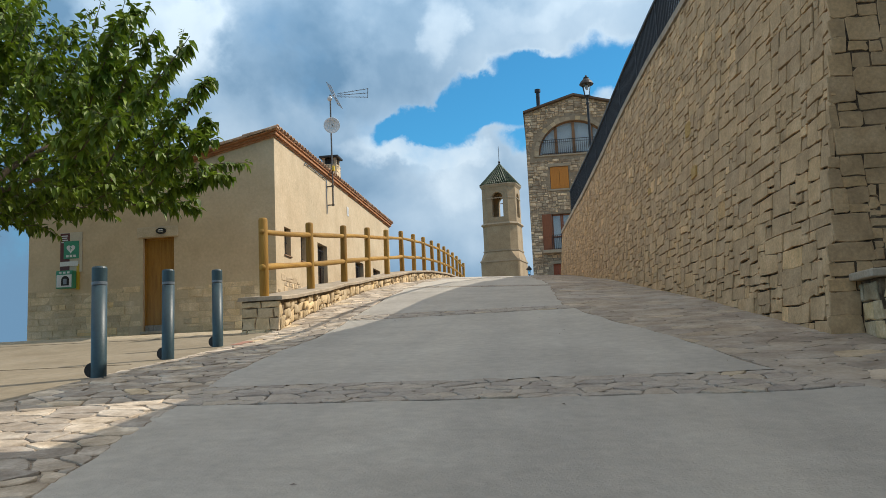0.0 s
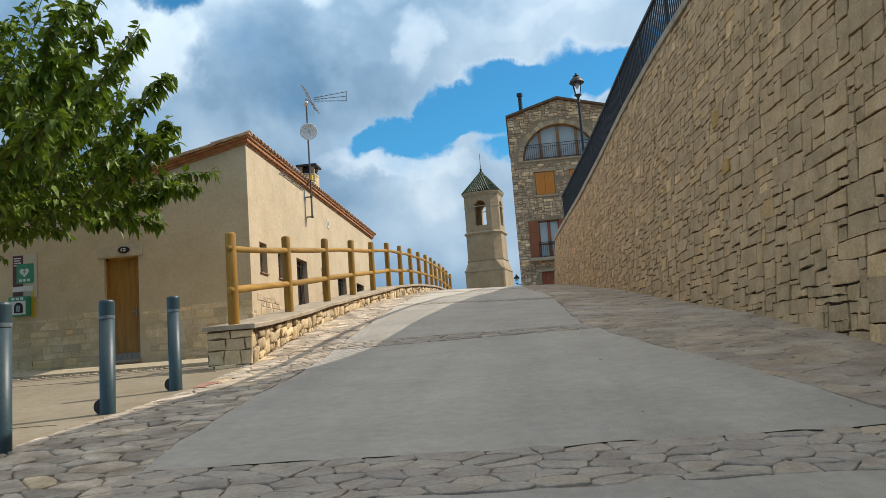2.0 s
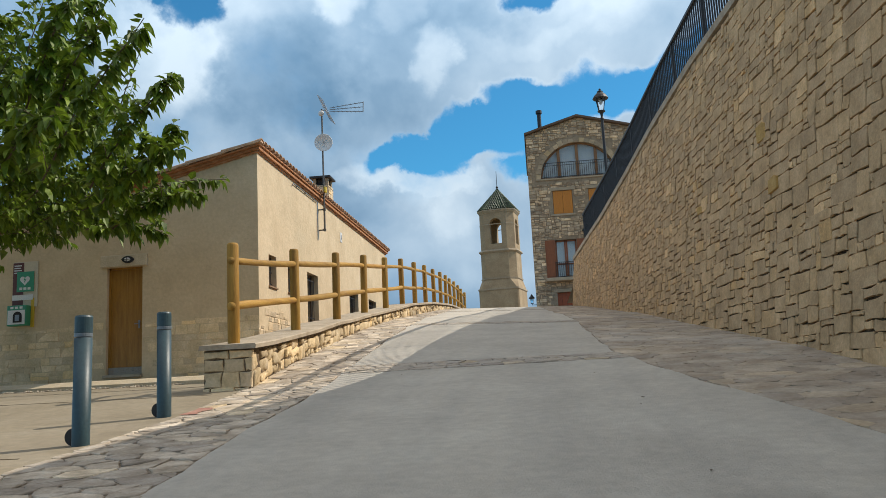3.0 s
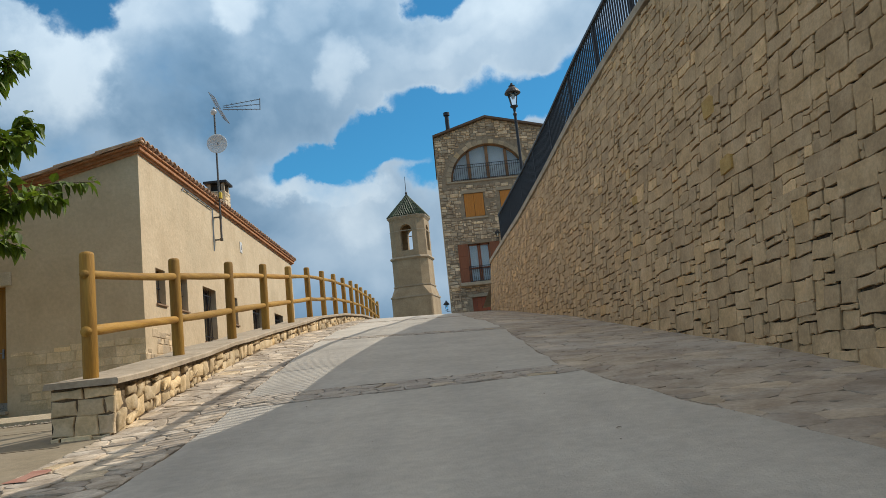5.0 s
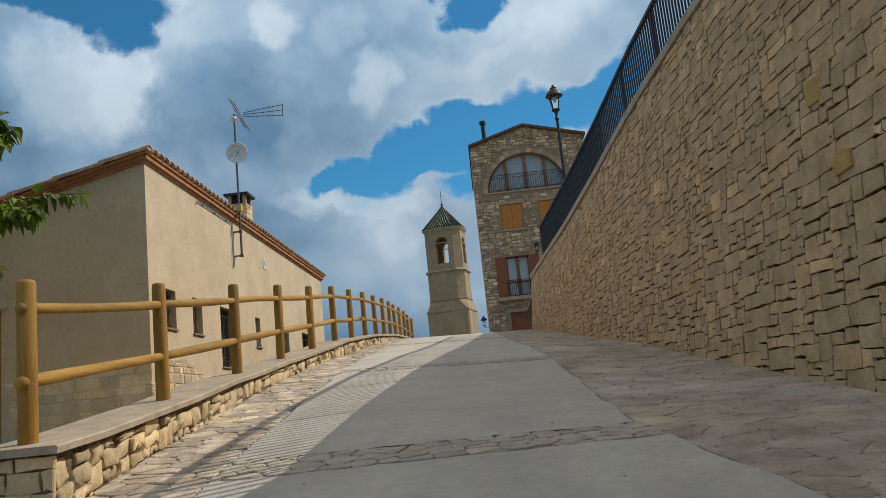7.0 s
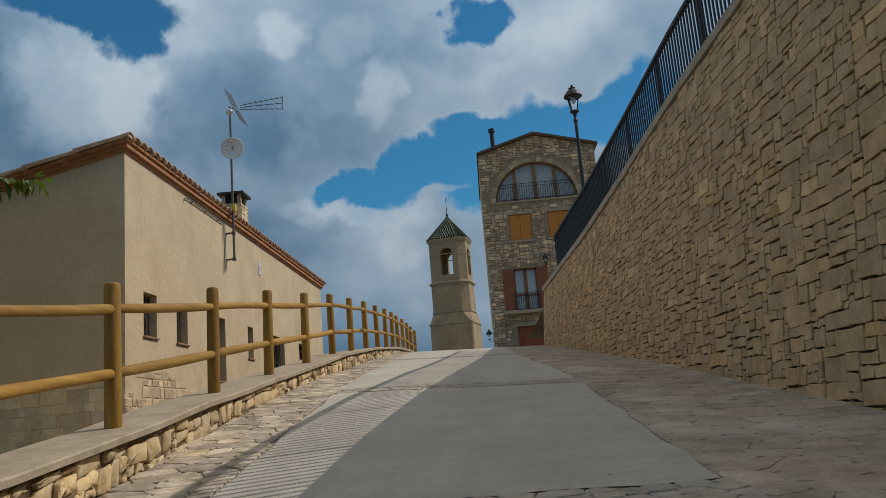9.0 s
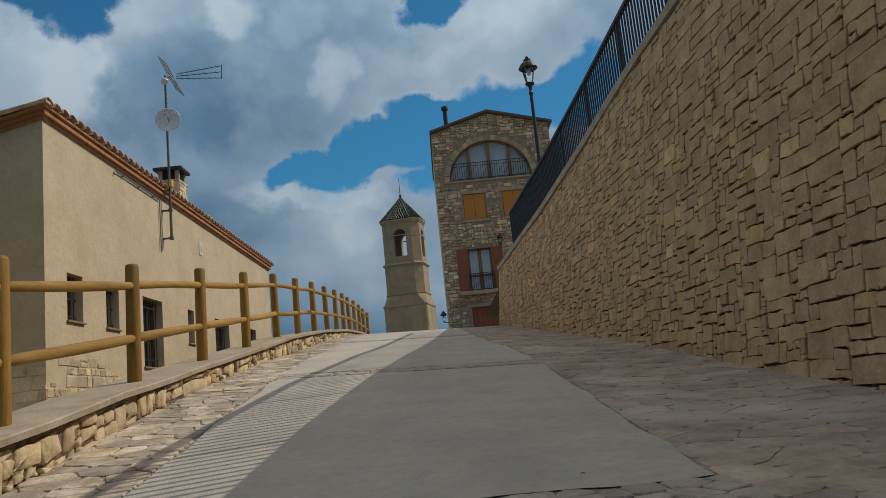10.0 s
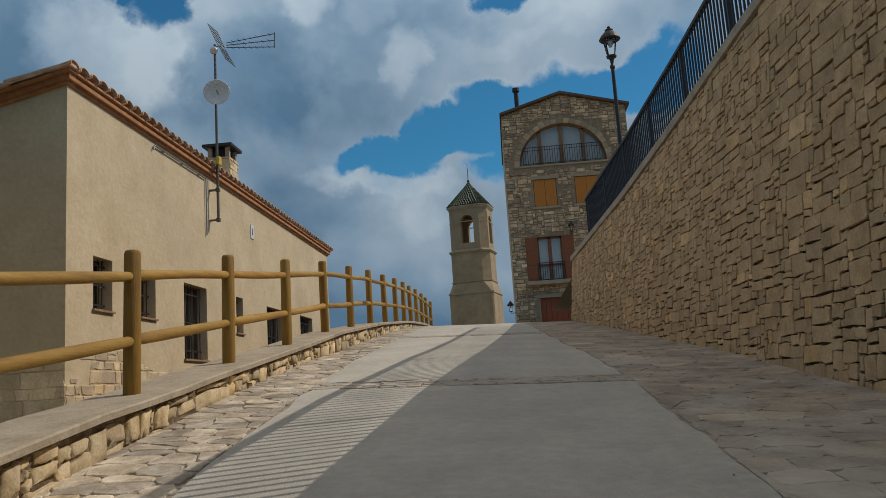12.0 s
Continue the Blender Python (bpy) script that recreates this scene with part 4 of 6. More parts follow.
bm = new_bm()
walling(bm, [-0.032, HX - HXL + 0.1], lambda u: gable_top(u) + 0.003, lambda u: gable_top(u) + 0.05, [], 0.11, lambda u, d, z: (HX - u, HY0 - 0.048 + d, z))
walling(bm, [-0.082, HX - HXL + 0.15], lambda u: gable_top(u) + 0.053, lambda u: gable_top(u) + 0.114, [], 0.16, lambda u, d, z: (HX - u, HY0 - 0.102 + d, z))
part("verge", bm, M_TERRA, roof, "stepped terracotta verge")
bm = new_bm()
box(bm, -0.47, 0.47, -0.15, 0.15, 0.0, 0.062, 0.018)
verge_mesh = finish(bm, "verge_tile", M_TILE)
for k in range(8):
    u = 0.30 + k * 0.84
    ob = new("verge_tile", verge_mesh)
    ob.parent, ob.matrix_local = roof, pose(HX - u, HY0 - 0.07, gable_top(u) + 0.168, 0, -math.degrees(math.atan(ROOF_K)) + 2.4, 0.4 * (k % 3) - 0.4)


def tile_mesh(length, r=0.115, arch=0.095, seg=6, thick=0.014):
    v, f = [], []
    for end, s in ((0.0, 1.0), (length, 0.82)):
        for rad_k in (1.0, 1.0 - thick / r):
            for k in range(seg + 1):
                a = math.pi * k / seg
                v.append((-end, r * s * rad_k * math.cos(a), arch * s * rad_k * math.sin(a)))
    n = seg + 1
    for k in range(seg):
        f += [(k, k + 1, 2 * n + k + 1, 2 * n + k), (n + k + 1, n + k, 3 * n + k, 3 * n + k + 1), (k + 1, k, n + k, n + k + 1), (2 * n + k, 2 * n + k + 1, 3 * n + k + 1, 3 * n + k)]
    f += [(0, 2 * n, 3 * n, n), (seg, n + seg, 3 * n + seg, 2 * n + seg)]
    return v, f


tv, tf = tile_mesh(0.46)
run_v, run_f = [], []
slope_a = math.atan(ROOF_K)
trng = random.Random(9)
edge_mesh = bpy.data.meshes.new("tile")
edge_mesh.from_pydata(tv, [], tf)
edge_mesh.materials.append(M_TILE)
n_tiles = int((HY1 - HY0 + 0.3) / 0.265)
for j in range(n_tiles + 1):
    y = HY0 - 0.12 + j * (HY1 - HY0 + 0.24) / n_tiles
    for row in range(17):
        u = -0.18 + row * 0.40
        m = pose(HX - u, y + trng.uniform(-0.008, 0.008), gable_top(u) + 0.152 + trng.uniform(0, 0.01), 0, -math.degrees(slope_a) + 2.0, trng.uniform(-2, 2))
        if row == 0:
            ob = new("tile", edge_mesh)
            ob.parent, ob.matrix_local = roof, m
        else:
            o = len(run_v)
            run_v += [m @ Vector(p) for p in tv]
            run_f += [tuple(k + o for k in face) for face in tf]
tagged(raw("tile_run", run_v, run_f, M_TILE, roof), kind="stuff")


def grille(bm, x, y0, y1, z0, z1, n):
    for k in range(n):
        y = y0 + (y1 - y0) * (k + 0.5) / n
        tube(bm, (x, y, z0), (x, y, z1), 0.008, seg=8)
    for f in (0.12, 0.5, 0.88):
        box(bm, x - 0.006, x + 0.006, y0 - 0.0, y1, z0 + (z1 - z0) * f - 0.012, z0 + (z1 - z0) * f + 0.012)


for a, b, c, d in SIDE_WINDOWS:
    y0, y1 = HY0 + a, HY0 + b
    bm = new_bm()
    x = HX - 0.2
    for q in ((y0, y0 + 0.05), (y1 - 0.05, y1), ((y0 + y1) / 2 - 0.03, (y0 + y1) / 2 + 0.03)):
        box(bm, x - 0.05, x, q[0], q[1], c, d)
    box(bm, x - 0.05, x, y0, y1, c, c + 0.05)
    box(bm, x - 0.05, x, y0, y1, d - 0.05, d)
    win = part("window", bm, M_FRAMEW, house)
    bm = new_bm()
    box(bm, x - 0.03, x - 0.02, y0 + 0.04, y1 - 0.04, c + 0.04, d - 0.04)
    pane = part("pane", bm, M_GLASS, win)
    pane.visible_shadow = False
    bm = new_bm()
    box(bm, HX - 0.2, HX + 0.04, y0 - 0.03, y1 + 0.03, c - 0.03, c + 0.004, 0.006)
    part("sill", bm, M_SILL, win, "thin brown tile sill")
    bm = new_bm()
    grille(bm, HX - 0.12, y0, y1, c, d, max(3, round((b - a) / 0.14)))
    part("grille", bm, M_IRON, win, "black iron bars")

# door with its painted-stone surround
dx0, dx1 = HX - DOOR[1], HX - DOOR[0]
bm = new_bm()
box(bm, dx0 + 0.05, dx1 - 0.05, HY0 + 0.14, HY0 + 0.19, DOOR[2] + 0.17, DOOR[3] - 0.05)
for k in range(2):
    w = (dx1 - dx0 - 0.1) / 2
    box(bm, dx0 + 0.05 + k * w + 0.001, dx0 + 0.05 + (k + 1) * w - 0.001, HY0 + 0.125, HY0 + 0.145, DOOR[2] + 0.17, DOOR[3] - 0.055, 0.001)
door = part("door", bm, M_DOOR, house, "closed flush door of warm brown timber")
bm = new_bm()
box(bm, dx0, dx0 + 0.05, HY0 + 0.1, HY0 + 0.2, DOOR[2], DOOR[3])
box(bm, dx1 - 0.05, dx1, HY0 + 0.1, HY0 + 0.2, DOOR[2], DOOR[3])
box(bm, dx0, dx1, HY0 + 0.1, HY0 + 0.2, DOOR[3] - 0.05, DOOR[3] - 0.002)
part("door_frame", bm, M_DOOR, door)
bm = new_bm()
tube(bm, (dx1 - 0.12, HY0 + 0.09, DOOR[2] + 1.12), (dx1 - 0.23, HY0 + 0.09, DOOR[2] + 1.12), 0.01, seg=8)
box(bm, dx1 - 0.145, dx1 - 0.105, HY0 + 0.108, HY0 + 0.126, DOOR[2] + 1.02, DOOR[2] + 1.2, 0.004)
part("handle", bm, M_GALV, door, "steel lever handle")
bm = new_bm()
box(bm, dx0 - 0.02, dx1 + 0.02, HY0 - 0.12, HY0 + 0.2, DOOR[2] - 0.06, DOOR[2] + 0.004, 0.008)
part("doorstep", bm, M_COPE, house, "worn stone doorstep")
bm = new_bm()
for k in range(7):
    w = (dx1 - dx0 - 0.02) / 7
    box(bm, dx0 + 0.01 + k * w + 0.003, dx0 + 0.01 + (k + 1) * w - 0.003, HY0 + 0.09, HY0 + 0.13, DOOR[2] + 0.01, DOOR[2] + 0.165)
part("threshold_tiles", bm, material("patterned tile", [(0.12, 0.11, 0.10), (0.35, 0.30, 0.24), (0.16, 0.18, 0.20)], 30, 0.5, 0), house, "dark patterned tiles under the door")
bm = new_bm()
box(bm, dx0 - 0.14, dx1 + 0.12, HY0 - 0.05, HY0 + 0.02, DOOR[3] + 0.003, DOOR[3] + 0.27, 0.012)
part("lintel", bm, M_MORTAR, house, "pale plastered lintel")
lamp_box = thing("bulkhead_light", "oval dark bulkhead light fixed above the door", "lamp", ((dx0 + dx1) / 2 + 0.1, HY0 - 0.05, DOOR[3] + 0.15))
bm = new_bm()
bmesh.ops.create_uvsphere(bm, u_segments=20, v_segments=10, radius=1, matrix=Matrix.Diagonal((0.12, 0.06, 0.065, 1)))
part("glass", bm, M_WHITE, lamp_box, smooth_faces=True)
bm = new_bm()
bmesh.ops.create_cone(bm, cap_ends=True, segments=24, radius1=0.14, radius2=0.13, depth=0.05, matrix=pose(0, -0.02, 0, 90, 0, 0) @ Matrix.Diagonal((1, 0.58, 1, 1)))
box(bm, -0.135, 0.135, -0.068, -0.058, -0.006, 0.006)
box(bm, -0.006, 0.006, -0.068, -0.058, -0.075, 0.075)
part("guard", bm, M_IRON, lamp_box, "black guard")

# wall signs: information board and defibrillator
board = thing("wall_sign", "tall information board with a green defibrillator panel on the wall", "sign", (-11.75, HY0 - 0.002, 4.28))
bm = new_bm()
box(bm, -0.31, 0.30, -0.025, 0.0, -0.52, 0.52, 0.004)
part("backing", bm, M_SIGN_CREAM, board)
bm = new_bm()
box(bm, -0.30, -0.04, -0.032, -0.027, -0.50, 0.50)
part("brown_strip", bm, M_SIGN_BROWN, board, "dark brown strip")
bm = new_bm()
for k in range(4):
    box(bm, -0.27, -0.09 - 0.02 * (k % 2), -0.037, -0.033, 0.42 - k * 0.055, 0.445 - k * 0.055)
part("text_line", bm, M_WHITE, board)
bm = new_bm()
box(bm, -0.20, 0.22, -0.040, -0.033, -0.17, 0.29, 0.004)
green = part("green_panel", bm, M_SIGN_GREEN, board, "green defibrillator panel with a white heart")
bm = new_bm()
hp = []
for k in range(28):
    a = 2 * math.pi * k / 28
    hp.append((0.0075 * 16 * math.sin(a) ** 3, 0.0075 * (13 * math.cos(a) - 5 * math.cos(2 * a) - 2 * math.cos(3 * a) - math.cos(4 * a))))
bm.faces.new([bm.verts.new((x, -0.0445, z + 0.09)) for x, z in hp])
part("heart", bm, M_WHITE, green)
bm = new_bm()
bm.faces.new([bm.verts.new((x, -0.047, z + 0.10)) for x, z in ((0.012, 0.07), (-0.035, -0.005), (-0.005, -0.005), (-0.02, -0.08), (0.035, 0.012), (0.005, 0.012))])
part("bolt", bm, M_SIGN_GREEN, green)
bm = new_bm()
for k in range(3):
    box(bm, -0.13 + k * 0.10, -0.06 + k * 0.10, -0.0445, -0.041, -0.13, -0.07)
part("text_line", bm, M_WHITE, green)
bm = new_bm()
box(bm, -0.30, 0.20, -0.038, -0.033, -0.36, -0.24)
part("white_strip", bm, M_WHITE, board)

aed = thing("defibrillator_cabinet", "green and white defibrillator cabinet with an arched window", "cabinet", (-11.82, HY0 - 0.002, 3.56))
bm = new_bm()
box(bm, -0.24, 0.22, -0.20, 0.0, -0.23, 0.23, 0.02)
part("body", bm, M_SIGN_GREEN, aed)
bm = new_bm()
box(bm, -0.21, 0.20, -0.212, -0.201, -0.20, 0.12, 0.004)
cab = part("door", bm, M_WHITE, aed)
bm = new_bm()
arch = [(0.105 * math.cos(math.pi * k / 12), 0.105 * math.sin(math.pi * k / 12)) for k in range(13)] + [(-0.105, -0.14), (0.105, -0.14)]
front, back = ([bm.verts.new((x + 0.03, y, z - 0.02)) for x, z in arch] for y in (-0.222, -0.212))
bm.faces.new(front)
for k in range(len(arch)):
    bm.faces.new((front[k], back[k], back[(k + 1) % len(arch)], front[(k + 1) % len(arch)]))
part("arched_window", bm, M_DARK, cab, "dark arched window")
bm = new_bm()
box(bm, -0.02, 0.08, -0.232, -0.223, -0.13, 0.01, 0.004)
part("unit", bm, M_GALV, cab, "grey device behind the window")
bm = new_bm()
for k in range(3):
    box(bm, -0.15 + k * 0.11, -0.08 + k * 0.11, -0.206, -0.2005, 0.15, 0.20)
part("text_line", bm, M_WHITE, aed)
bm = new_bm()
box(bm, 0.225, 0.30, -0.03, 0.0, -0.26, 0.40, 0.003)
part("side_panel", bm, M_YELLOW, aed, "yellow side panel")

# chimney, mast, dish and aerial
chimney = thing("chimney", "square stone chimney with a dark flat cap", "chimney", (-6.52, 25.3, 6.92))
bm = new_bm()
box(bm, -0.26, 0.26, -0.28, 0.28, -0.4, 0.86, 0.015)
part("stack", bm, M_DRESS, chimney, "pale stone stack")
for sx in (-0.2, 0.2):
    for sy in (-0.22, 0.22):
        part("corner_block", box(new_bm(), sx - 0.045, sx + 0.045, sy - 0.045, sy + 0.045, 0.86, 1.08), M_DRESS, chimney)
# solid near-black block painted as the shade in the vent gap
bm = new_bm()
box(bm, -0.17, 0.17, -0.19, 0.19, 0.86, 1.06)
part("vent", bm, M_DARK, chimney)
bm = new_bm()
box(bm, -0.34, 0.34, -0.37, 0.37, 1.08, 1.15, 0.01)
part("cap", bm, M_IRON, chimney, "dark metal cap")

crng = random.Random(52)
for lo, hi, put in ((-0.26, 0.26, lambda u, v, out: (u, -0.28 - out, v)), (-0.28, 0.28, lambda u, v, out: (0.26 + out, u, v))):
    blocks = coursed(lo, hi, lambda u: 0.0, lambda u: 0.85, crng, (0.17, 0.26), (0.9, 1.7), 0.012)
    lay_stones("block", blocks, M_PLINTH, M_PLINTH, chimney, put, 0.014, 0.008, 53, lambda u, v: True)
chimney.scale = (0.95, 0.95, 0.95)

mast = thing("aerial_mast", "galvanised mast carrying a white dish and television aerial", "aerial", (HX + 0.17, 23.8, 6.05))
bm = new_bm()
tube(bm, (0, 0, 0), (0, 0, 3.65), 0.028, 0.024)
part("pole", bm, M_AERIAL, mast)
for z in (0.02, 0.62):
    bm = new_bm()
    box(bm, -0.17, 0.03, -0.03, 0.03, z, z + 0.03)
    box(bm, -0.035, 0.035, -0.035, 0.035, z - 0.02, z + 0.05)
    part("bracket", bm, M_AERIAL, mast)
bm = new_bm()
box(bm, 0.03, 0.09, -0.14, 0.0, 1.12, 1.28, 0.008)
part("junction_box", bm, M_YELLOW, mast, "small ochre box")
bm = new_bm()
lathe(bm, [(0.02, 0.09), (0.10, 0.082), (0.19, 0.045), (0.255, 0.0), (0.262, 0.004), (0.195, 0.056), (0.10, 0.096), (0.02, 0.104)], 32)
bmesh.ops.transform(bm, matrix=pose(0.06, -0.12, 2.6, 90, 0, 12) @ pose(0, 0, 0, 180, 0, 0), verts=bm.verts)
dish = part("dish", bm, M_WHITE, mast, "round white dish", True)
bm = new_bm()
tube(bm, (0.06, -0.05, 2.6), (0.09, -0.20, 2.6), 0.016)
part("feed", bm, M_GALV, dish)
bm = new_bm()
lathe(bm, [(0.0, 0.05), (0.06, 0.045), (0.085, 0.0), (0.06, -0.05), (0.02, -0.06)], 20)
bmesh.ops.transform(bm, matrix=pose(0.0, -0.06, 3.5, 90, 0, 0), verts=bm.verts)
part("small_dish", bm, M_WHITE, mast, smooth_faces=True)
bm = new_bm()
root = Vector((0.12, 0.02, 3.62))
fwd = Vector((0.9, -0.1, -0.04)).normalized()
side = Vector((0.1, 0.95, 0.0)).normalized()
upw = fwd.cross(side)
upw = upw if upw.z > 0 else -upw
tip = root + fwd * 1.15
for off in (-0.14, 0.0, 0.14):
    tube(bm, root + fwd * 0.12 + upw * off * 0.35, tip + upw * off, 0.009, seg=6)
    for k in range(7):
        c = root + fwd * (0.25 + 0.13 * k) + upw * off * (0.35 + 0.65 * (0.25 + 0.13 * k) / 1.15)
        tube(bm, c - side * 0.07, c + side * 0.07, 0.005, seg=5)
tube(bm, tip - upw * 0.16, tip + upw * 0.16, 0.012, seg=6)
part("director", bm, M_AERIAL, mast)
bm = new_bm()
for s in (-1, 1):
    d = (upw * 0.9 - fwd * 0.42).normalized() if s > 0 else (fwd * 0.5 - upw * 0.88).normalized()
    for k in range(6):
        c = root + d * (0.06 + 0.075 * k)
        tube(bm, c - side * 0.22, c + side * 0.22, 0.008, seg=5)
    for q in (-0.21, 0.0, 0.21):
        tube(bm, root + side * q, root + d * 0.45 + side * q, 0.006, seg=5)
part("reflector", bm, M_AERIAL, mast, "folded wire reflector")
bm = new_bm()
tube(bm, (-0.02, 0, 3.60), root, 0.012, seg=6)
part("arm", bm, M_GALV, mast)

conduit = thing("cable_conduit", "thin grey conduit running under the cornice", "conduit", (0, 0, 0))
bm = new_bm()
pts = [(HX + 0.03, 21.2, 6.78), (HX + 0.03, 21.25, 6.86), (HX + 0.03, 23.55, 6.86), (HX + 0.03, 23.55, 5.75)]
for p, q in zip(pts, pts[1:]):
    tube(bm, p, q, 0.014, seg=8)
part("pipe", bm, M_GALV, conduit)
bm = new_bm()
for p in ((21.6, 6.86), (22.4, 6.86), (23.2, 6.86)):
    box(bm, HX - 0.002, HX + 0.05, p[0] - 0.01, p[0] + 0.01, p[1] - 0.022, p[1] + 0.022)
part("clip", bm, M_GALV, conduit)
plaque = thing("wall_plaque", "small white number plaque on the rendered wall", "plaque", (HX + 0.002, 26.42, 6.33))
bm = new_bm()
box(bm, 0, 0.015, -0.12, 0.12, -0.16, 0.16, 0.004)
part("plate", bm, M_WHITE, plaque)
bm = new_bm()
bm.faces.new([bm.verts.new((0.018, y, z)) for y, z in ((-0.03, -0.07), (0.03, -0.07), (0.015, 0.08), (-0.015, 0.08))])
part("numeral", bm, M_DARK, plaque)

# ---- stone house beyond the crest ----
BY = 51.43
BX0, BX1, BRIDGE = -0.2, 6.45, 3.04


def eave_line(x):
    return lerp(x, [BX0 - 1, BX0, BRIDGE, BX1, BX1 + 1], [16.55, 16.72, 17.66, 16.75, 16.5])


ARCH_C, ARCH_R, ARCH_Z = 2.91, 2.32, 13.84


def arch_head(x):
    return ARCH_Z + math.sqrt(max(0.0, ARCH_R ** 2 - (x - ARCH_C) ** 2)) * 0.96


SQUARE = [(1.23, 2.44, 11.57, 13.05), (3.42, 4.63, 11.57, 13.05), (1.17, 2.46, 7.62, 9.95), (1.09, 2.75, 4.3, 6.72)]
tall_house = thing("stone_house", "tall rubble-stone house with an arched top window", "house", kind="structure")
openings = [(a, b, flat(c), flat(d)) for a, b, c, d in SQUARE] + [(ARCH_C - ARCH_R, ARCH_C + ARCH_R, flat(ARCH_Z), arch_head)]
us = [BX0, BRIDGE, BX1] + [ARCH_C - ARCH_R * math.cos(math.pi * k / 24) for k in range(1, 24)]
bm = new_bm()
walling(bm, us, flat(3.5), eave_line, openings, 0.45, lambda u, d, z: (u, BY + d, z))
part("front_wall", bm, M_FARBED, tall_house)
bm = new_bm()
for x in (BX0, BX1 - 0.4):
    box(bm, x, x + 0.4, BY + 0.46, BY + 10, 3.5, 16.72)
box(bm, BX0 + 0.41, BX1 - 0.41, BY + 9.6, BY + 10, 3.5, 16.72)
part("side_wall", bm, M_FAR, tall_house)
# room shade behind these windows is one near-black sheet
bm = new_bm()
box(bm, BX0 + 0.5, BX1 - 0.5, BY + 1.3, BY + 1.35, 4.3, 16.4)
part("dark_room_sheet", bm, M_DARK, tall_house)
bm = new_bm()
walling(bm, [BX0 - 0.07, BRIDGE, BX1 + 0.2], lambda x: eave_line(x) + 0.01, lambda x: eave_line(x) + 0.13, [], 10.6, lambda u, d, z: (u, BY - 0.28 + d, z))
far_roof = part("roof", bm, material("roof edge", [(0.10, 0.065, 0.045), (0.17, 0.11, 0.075)], 3, 0.85, 0.4, 12), tall_house, "low-pitched brown tile roof")
bm = new_bm()
tube(bm, (0.78, BY + 2, 16.9), (0.78, BY + 2, 18.75), 0.13)
tube(bm, (0.78, BY + 2, 18.75), (0.78, BY + 2, 18.95), 0.2)
part("flue", bm, M_IRON, far_roof, "black flue pipe")
N = 28
arng = random.Random(12)
for k in range(23):
    a0, a1 = math.pi * (k + 0.03) / 23, math.pi * (k + 0.97) / 23
    deep, proud = arng.uniform(0.24, 0.36), -0.05 - arng.uniform(0, 0.03)
    pv = [(ARCH_C + r * math.cos(a), BY + d, ARCH_Z + r * math.sin(a) * 0.96) for d in (proud, 0.02) for a, r in ((a0, ARCH_R), (a0, ARCH_R + deep), (a1, ARCH_R + deep), (a1, ARCH_R))]
    raw("voussoir", pv, [(0, 3, 2, 1), (4, 5, 6, 7), (0, 1, 5, 4), (1, 2, 6, 5), (2, 3, 7, 6), (3, 0, 4, 7)], M_VOUSS, tall_house)
bm = new_bm()
box(bm, ARCH_C - ARCH_R - 0.3, ARCH_C + ARCH_R + 0.3, BY - 0.08, BY + 0.44, ARCH_Z - 0.1, ARCH_Z + 0.002, 0.02)
part("arch_sill", bm, M_DRESS, tall_house)

# arched window: timber posts, panes, curtains, iron balustrade
bm = new_bm()
for x in (ARCH_C - 1.15, ARCH_C, ARCH_C + 1.15):
    h = arch_head(x) - 0.05
    box(bm, x - 0.09, x + 0.09, BY + 0.16, BY + 0.26, ARCH_Z, h)
ring = []
for k in range(N + 1):
    a = math.pi * k / N
    ring.append([bm.verts.new((ARCH_C + r * math.cos(a), BY + d, ARCH_Z + r * math.sin(a) * 0.96)) for r, d in ((ARCH_R - 0.1, 0.16), (ARCH_R - 0.004, 0.16), (ARCH_R - 0.004, 0.26), (ARCH_R - 0.1, 0.26))])
for p, q in zip(ring, ring[1:]):
    for k in range(4):
        bm.faces.new((p[k], p[(k + 1) % 4], q[(k + 1) % 4], q[k]))
box(bm, ARCH_C - ARCH_R, ARCH_C + ARCH_R, BY + 0.16, BY + 0.26, ARCH_Z + 0.004, ARCH_Z + 0.1)
bmesh.ops.recalc_face_normals(bm, faces=bm.faces)
arch_window = part("arched_window", bm, M_FRAME_O, tall_house, "timber-framed half-round window")
cuts = [ARCH_C - ARCH_R + 0.08, ARCH_C - 1.24, ARCH_C - 1.06, ARCH_C - 0.09, ARCH_C + 0.09, ARCH_C + 1.06, ARCH_C + 1.24, ARCH_C + ARCH_R - 0.08]
for a, b in zip(cuts[::2], cuts[1::2]):
    for d, mat, nm in ((0.205, M_GLASS, "pane"), (0.34, M_CURTAIN, "curtain")):
        bm = new_bm()
        n = 10
        top = [(a + (b - a) * k / n, arch_head(a + (b - a) * k / n) - 0.06) for k in range(n + 1)]
        bm.faces.new([bm.verts.new((x, BY + d, z)) for x, z in [(a, ARCH_Z + 0.05)] + [(b, ARCH_Z + 0.05)] + top[::-1]])
        ob = part(nm, bm, mat, arch_window)
        if nm == "pane":
            ob.visible_shadow = False


def balustrade(name, x0, x1, y, z0, z1, parent, step=0.13):
    bm = new_bm()
    box(bm, x0, x1, y - 0.02, y + 0.02, z1 - 0.03, z1)
    box(bm, x0, x1, y - 0.015, y + 0.015, z0 + 0.05, z0 + 0.08)
    box(bm, x0, x1, y - 0.015, y + 0.015, z1 - 0.2, z1 - 0.18)
    n = int((x1 - x0) / step)
    for k in range(n + 1):
        x = x0 + (x1 - x0) * k / n
        box(bm, x - 0.011, x + 0.011, y - 0.011, y + 0.011, z0, z1)
    return part(name, bm, M_IRON, parent, "black iron balustrade")


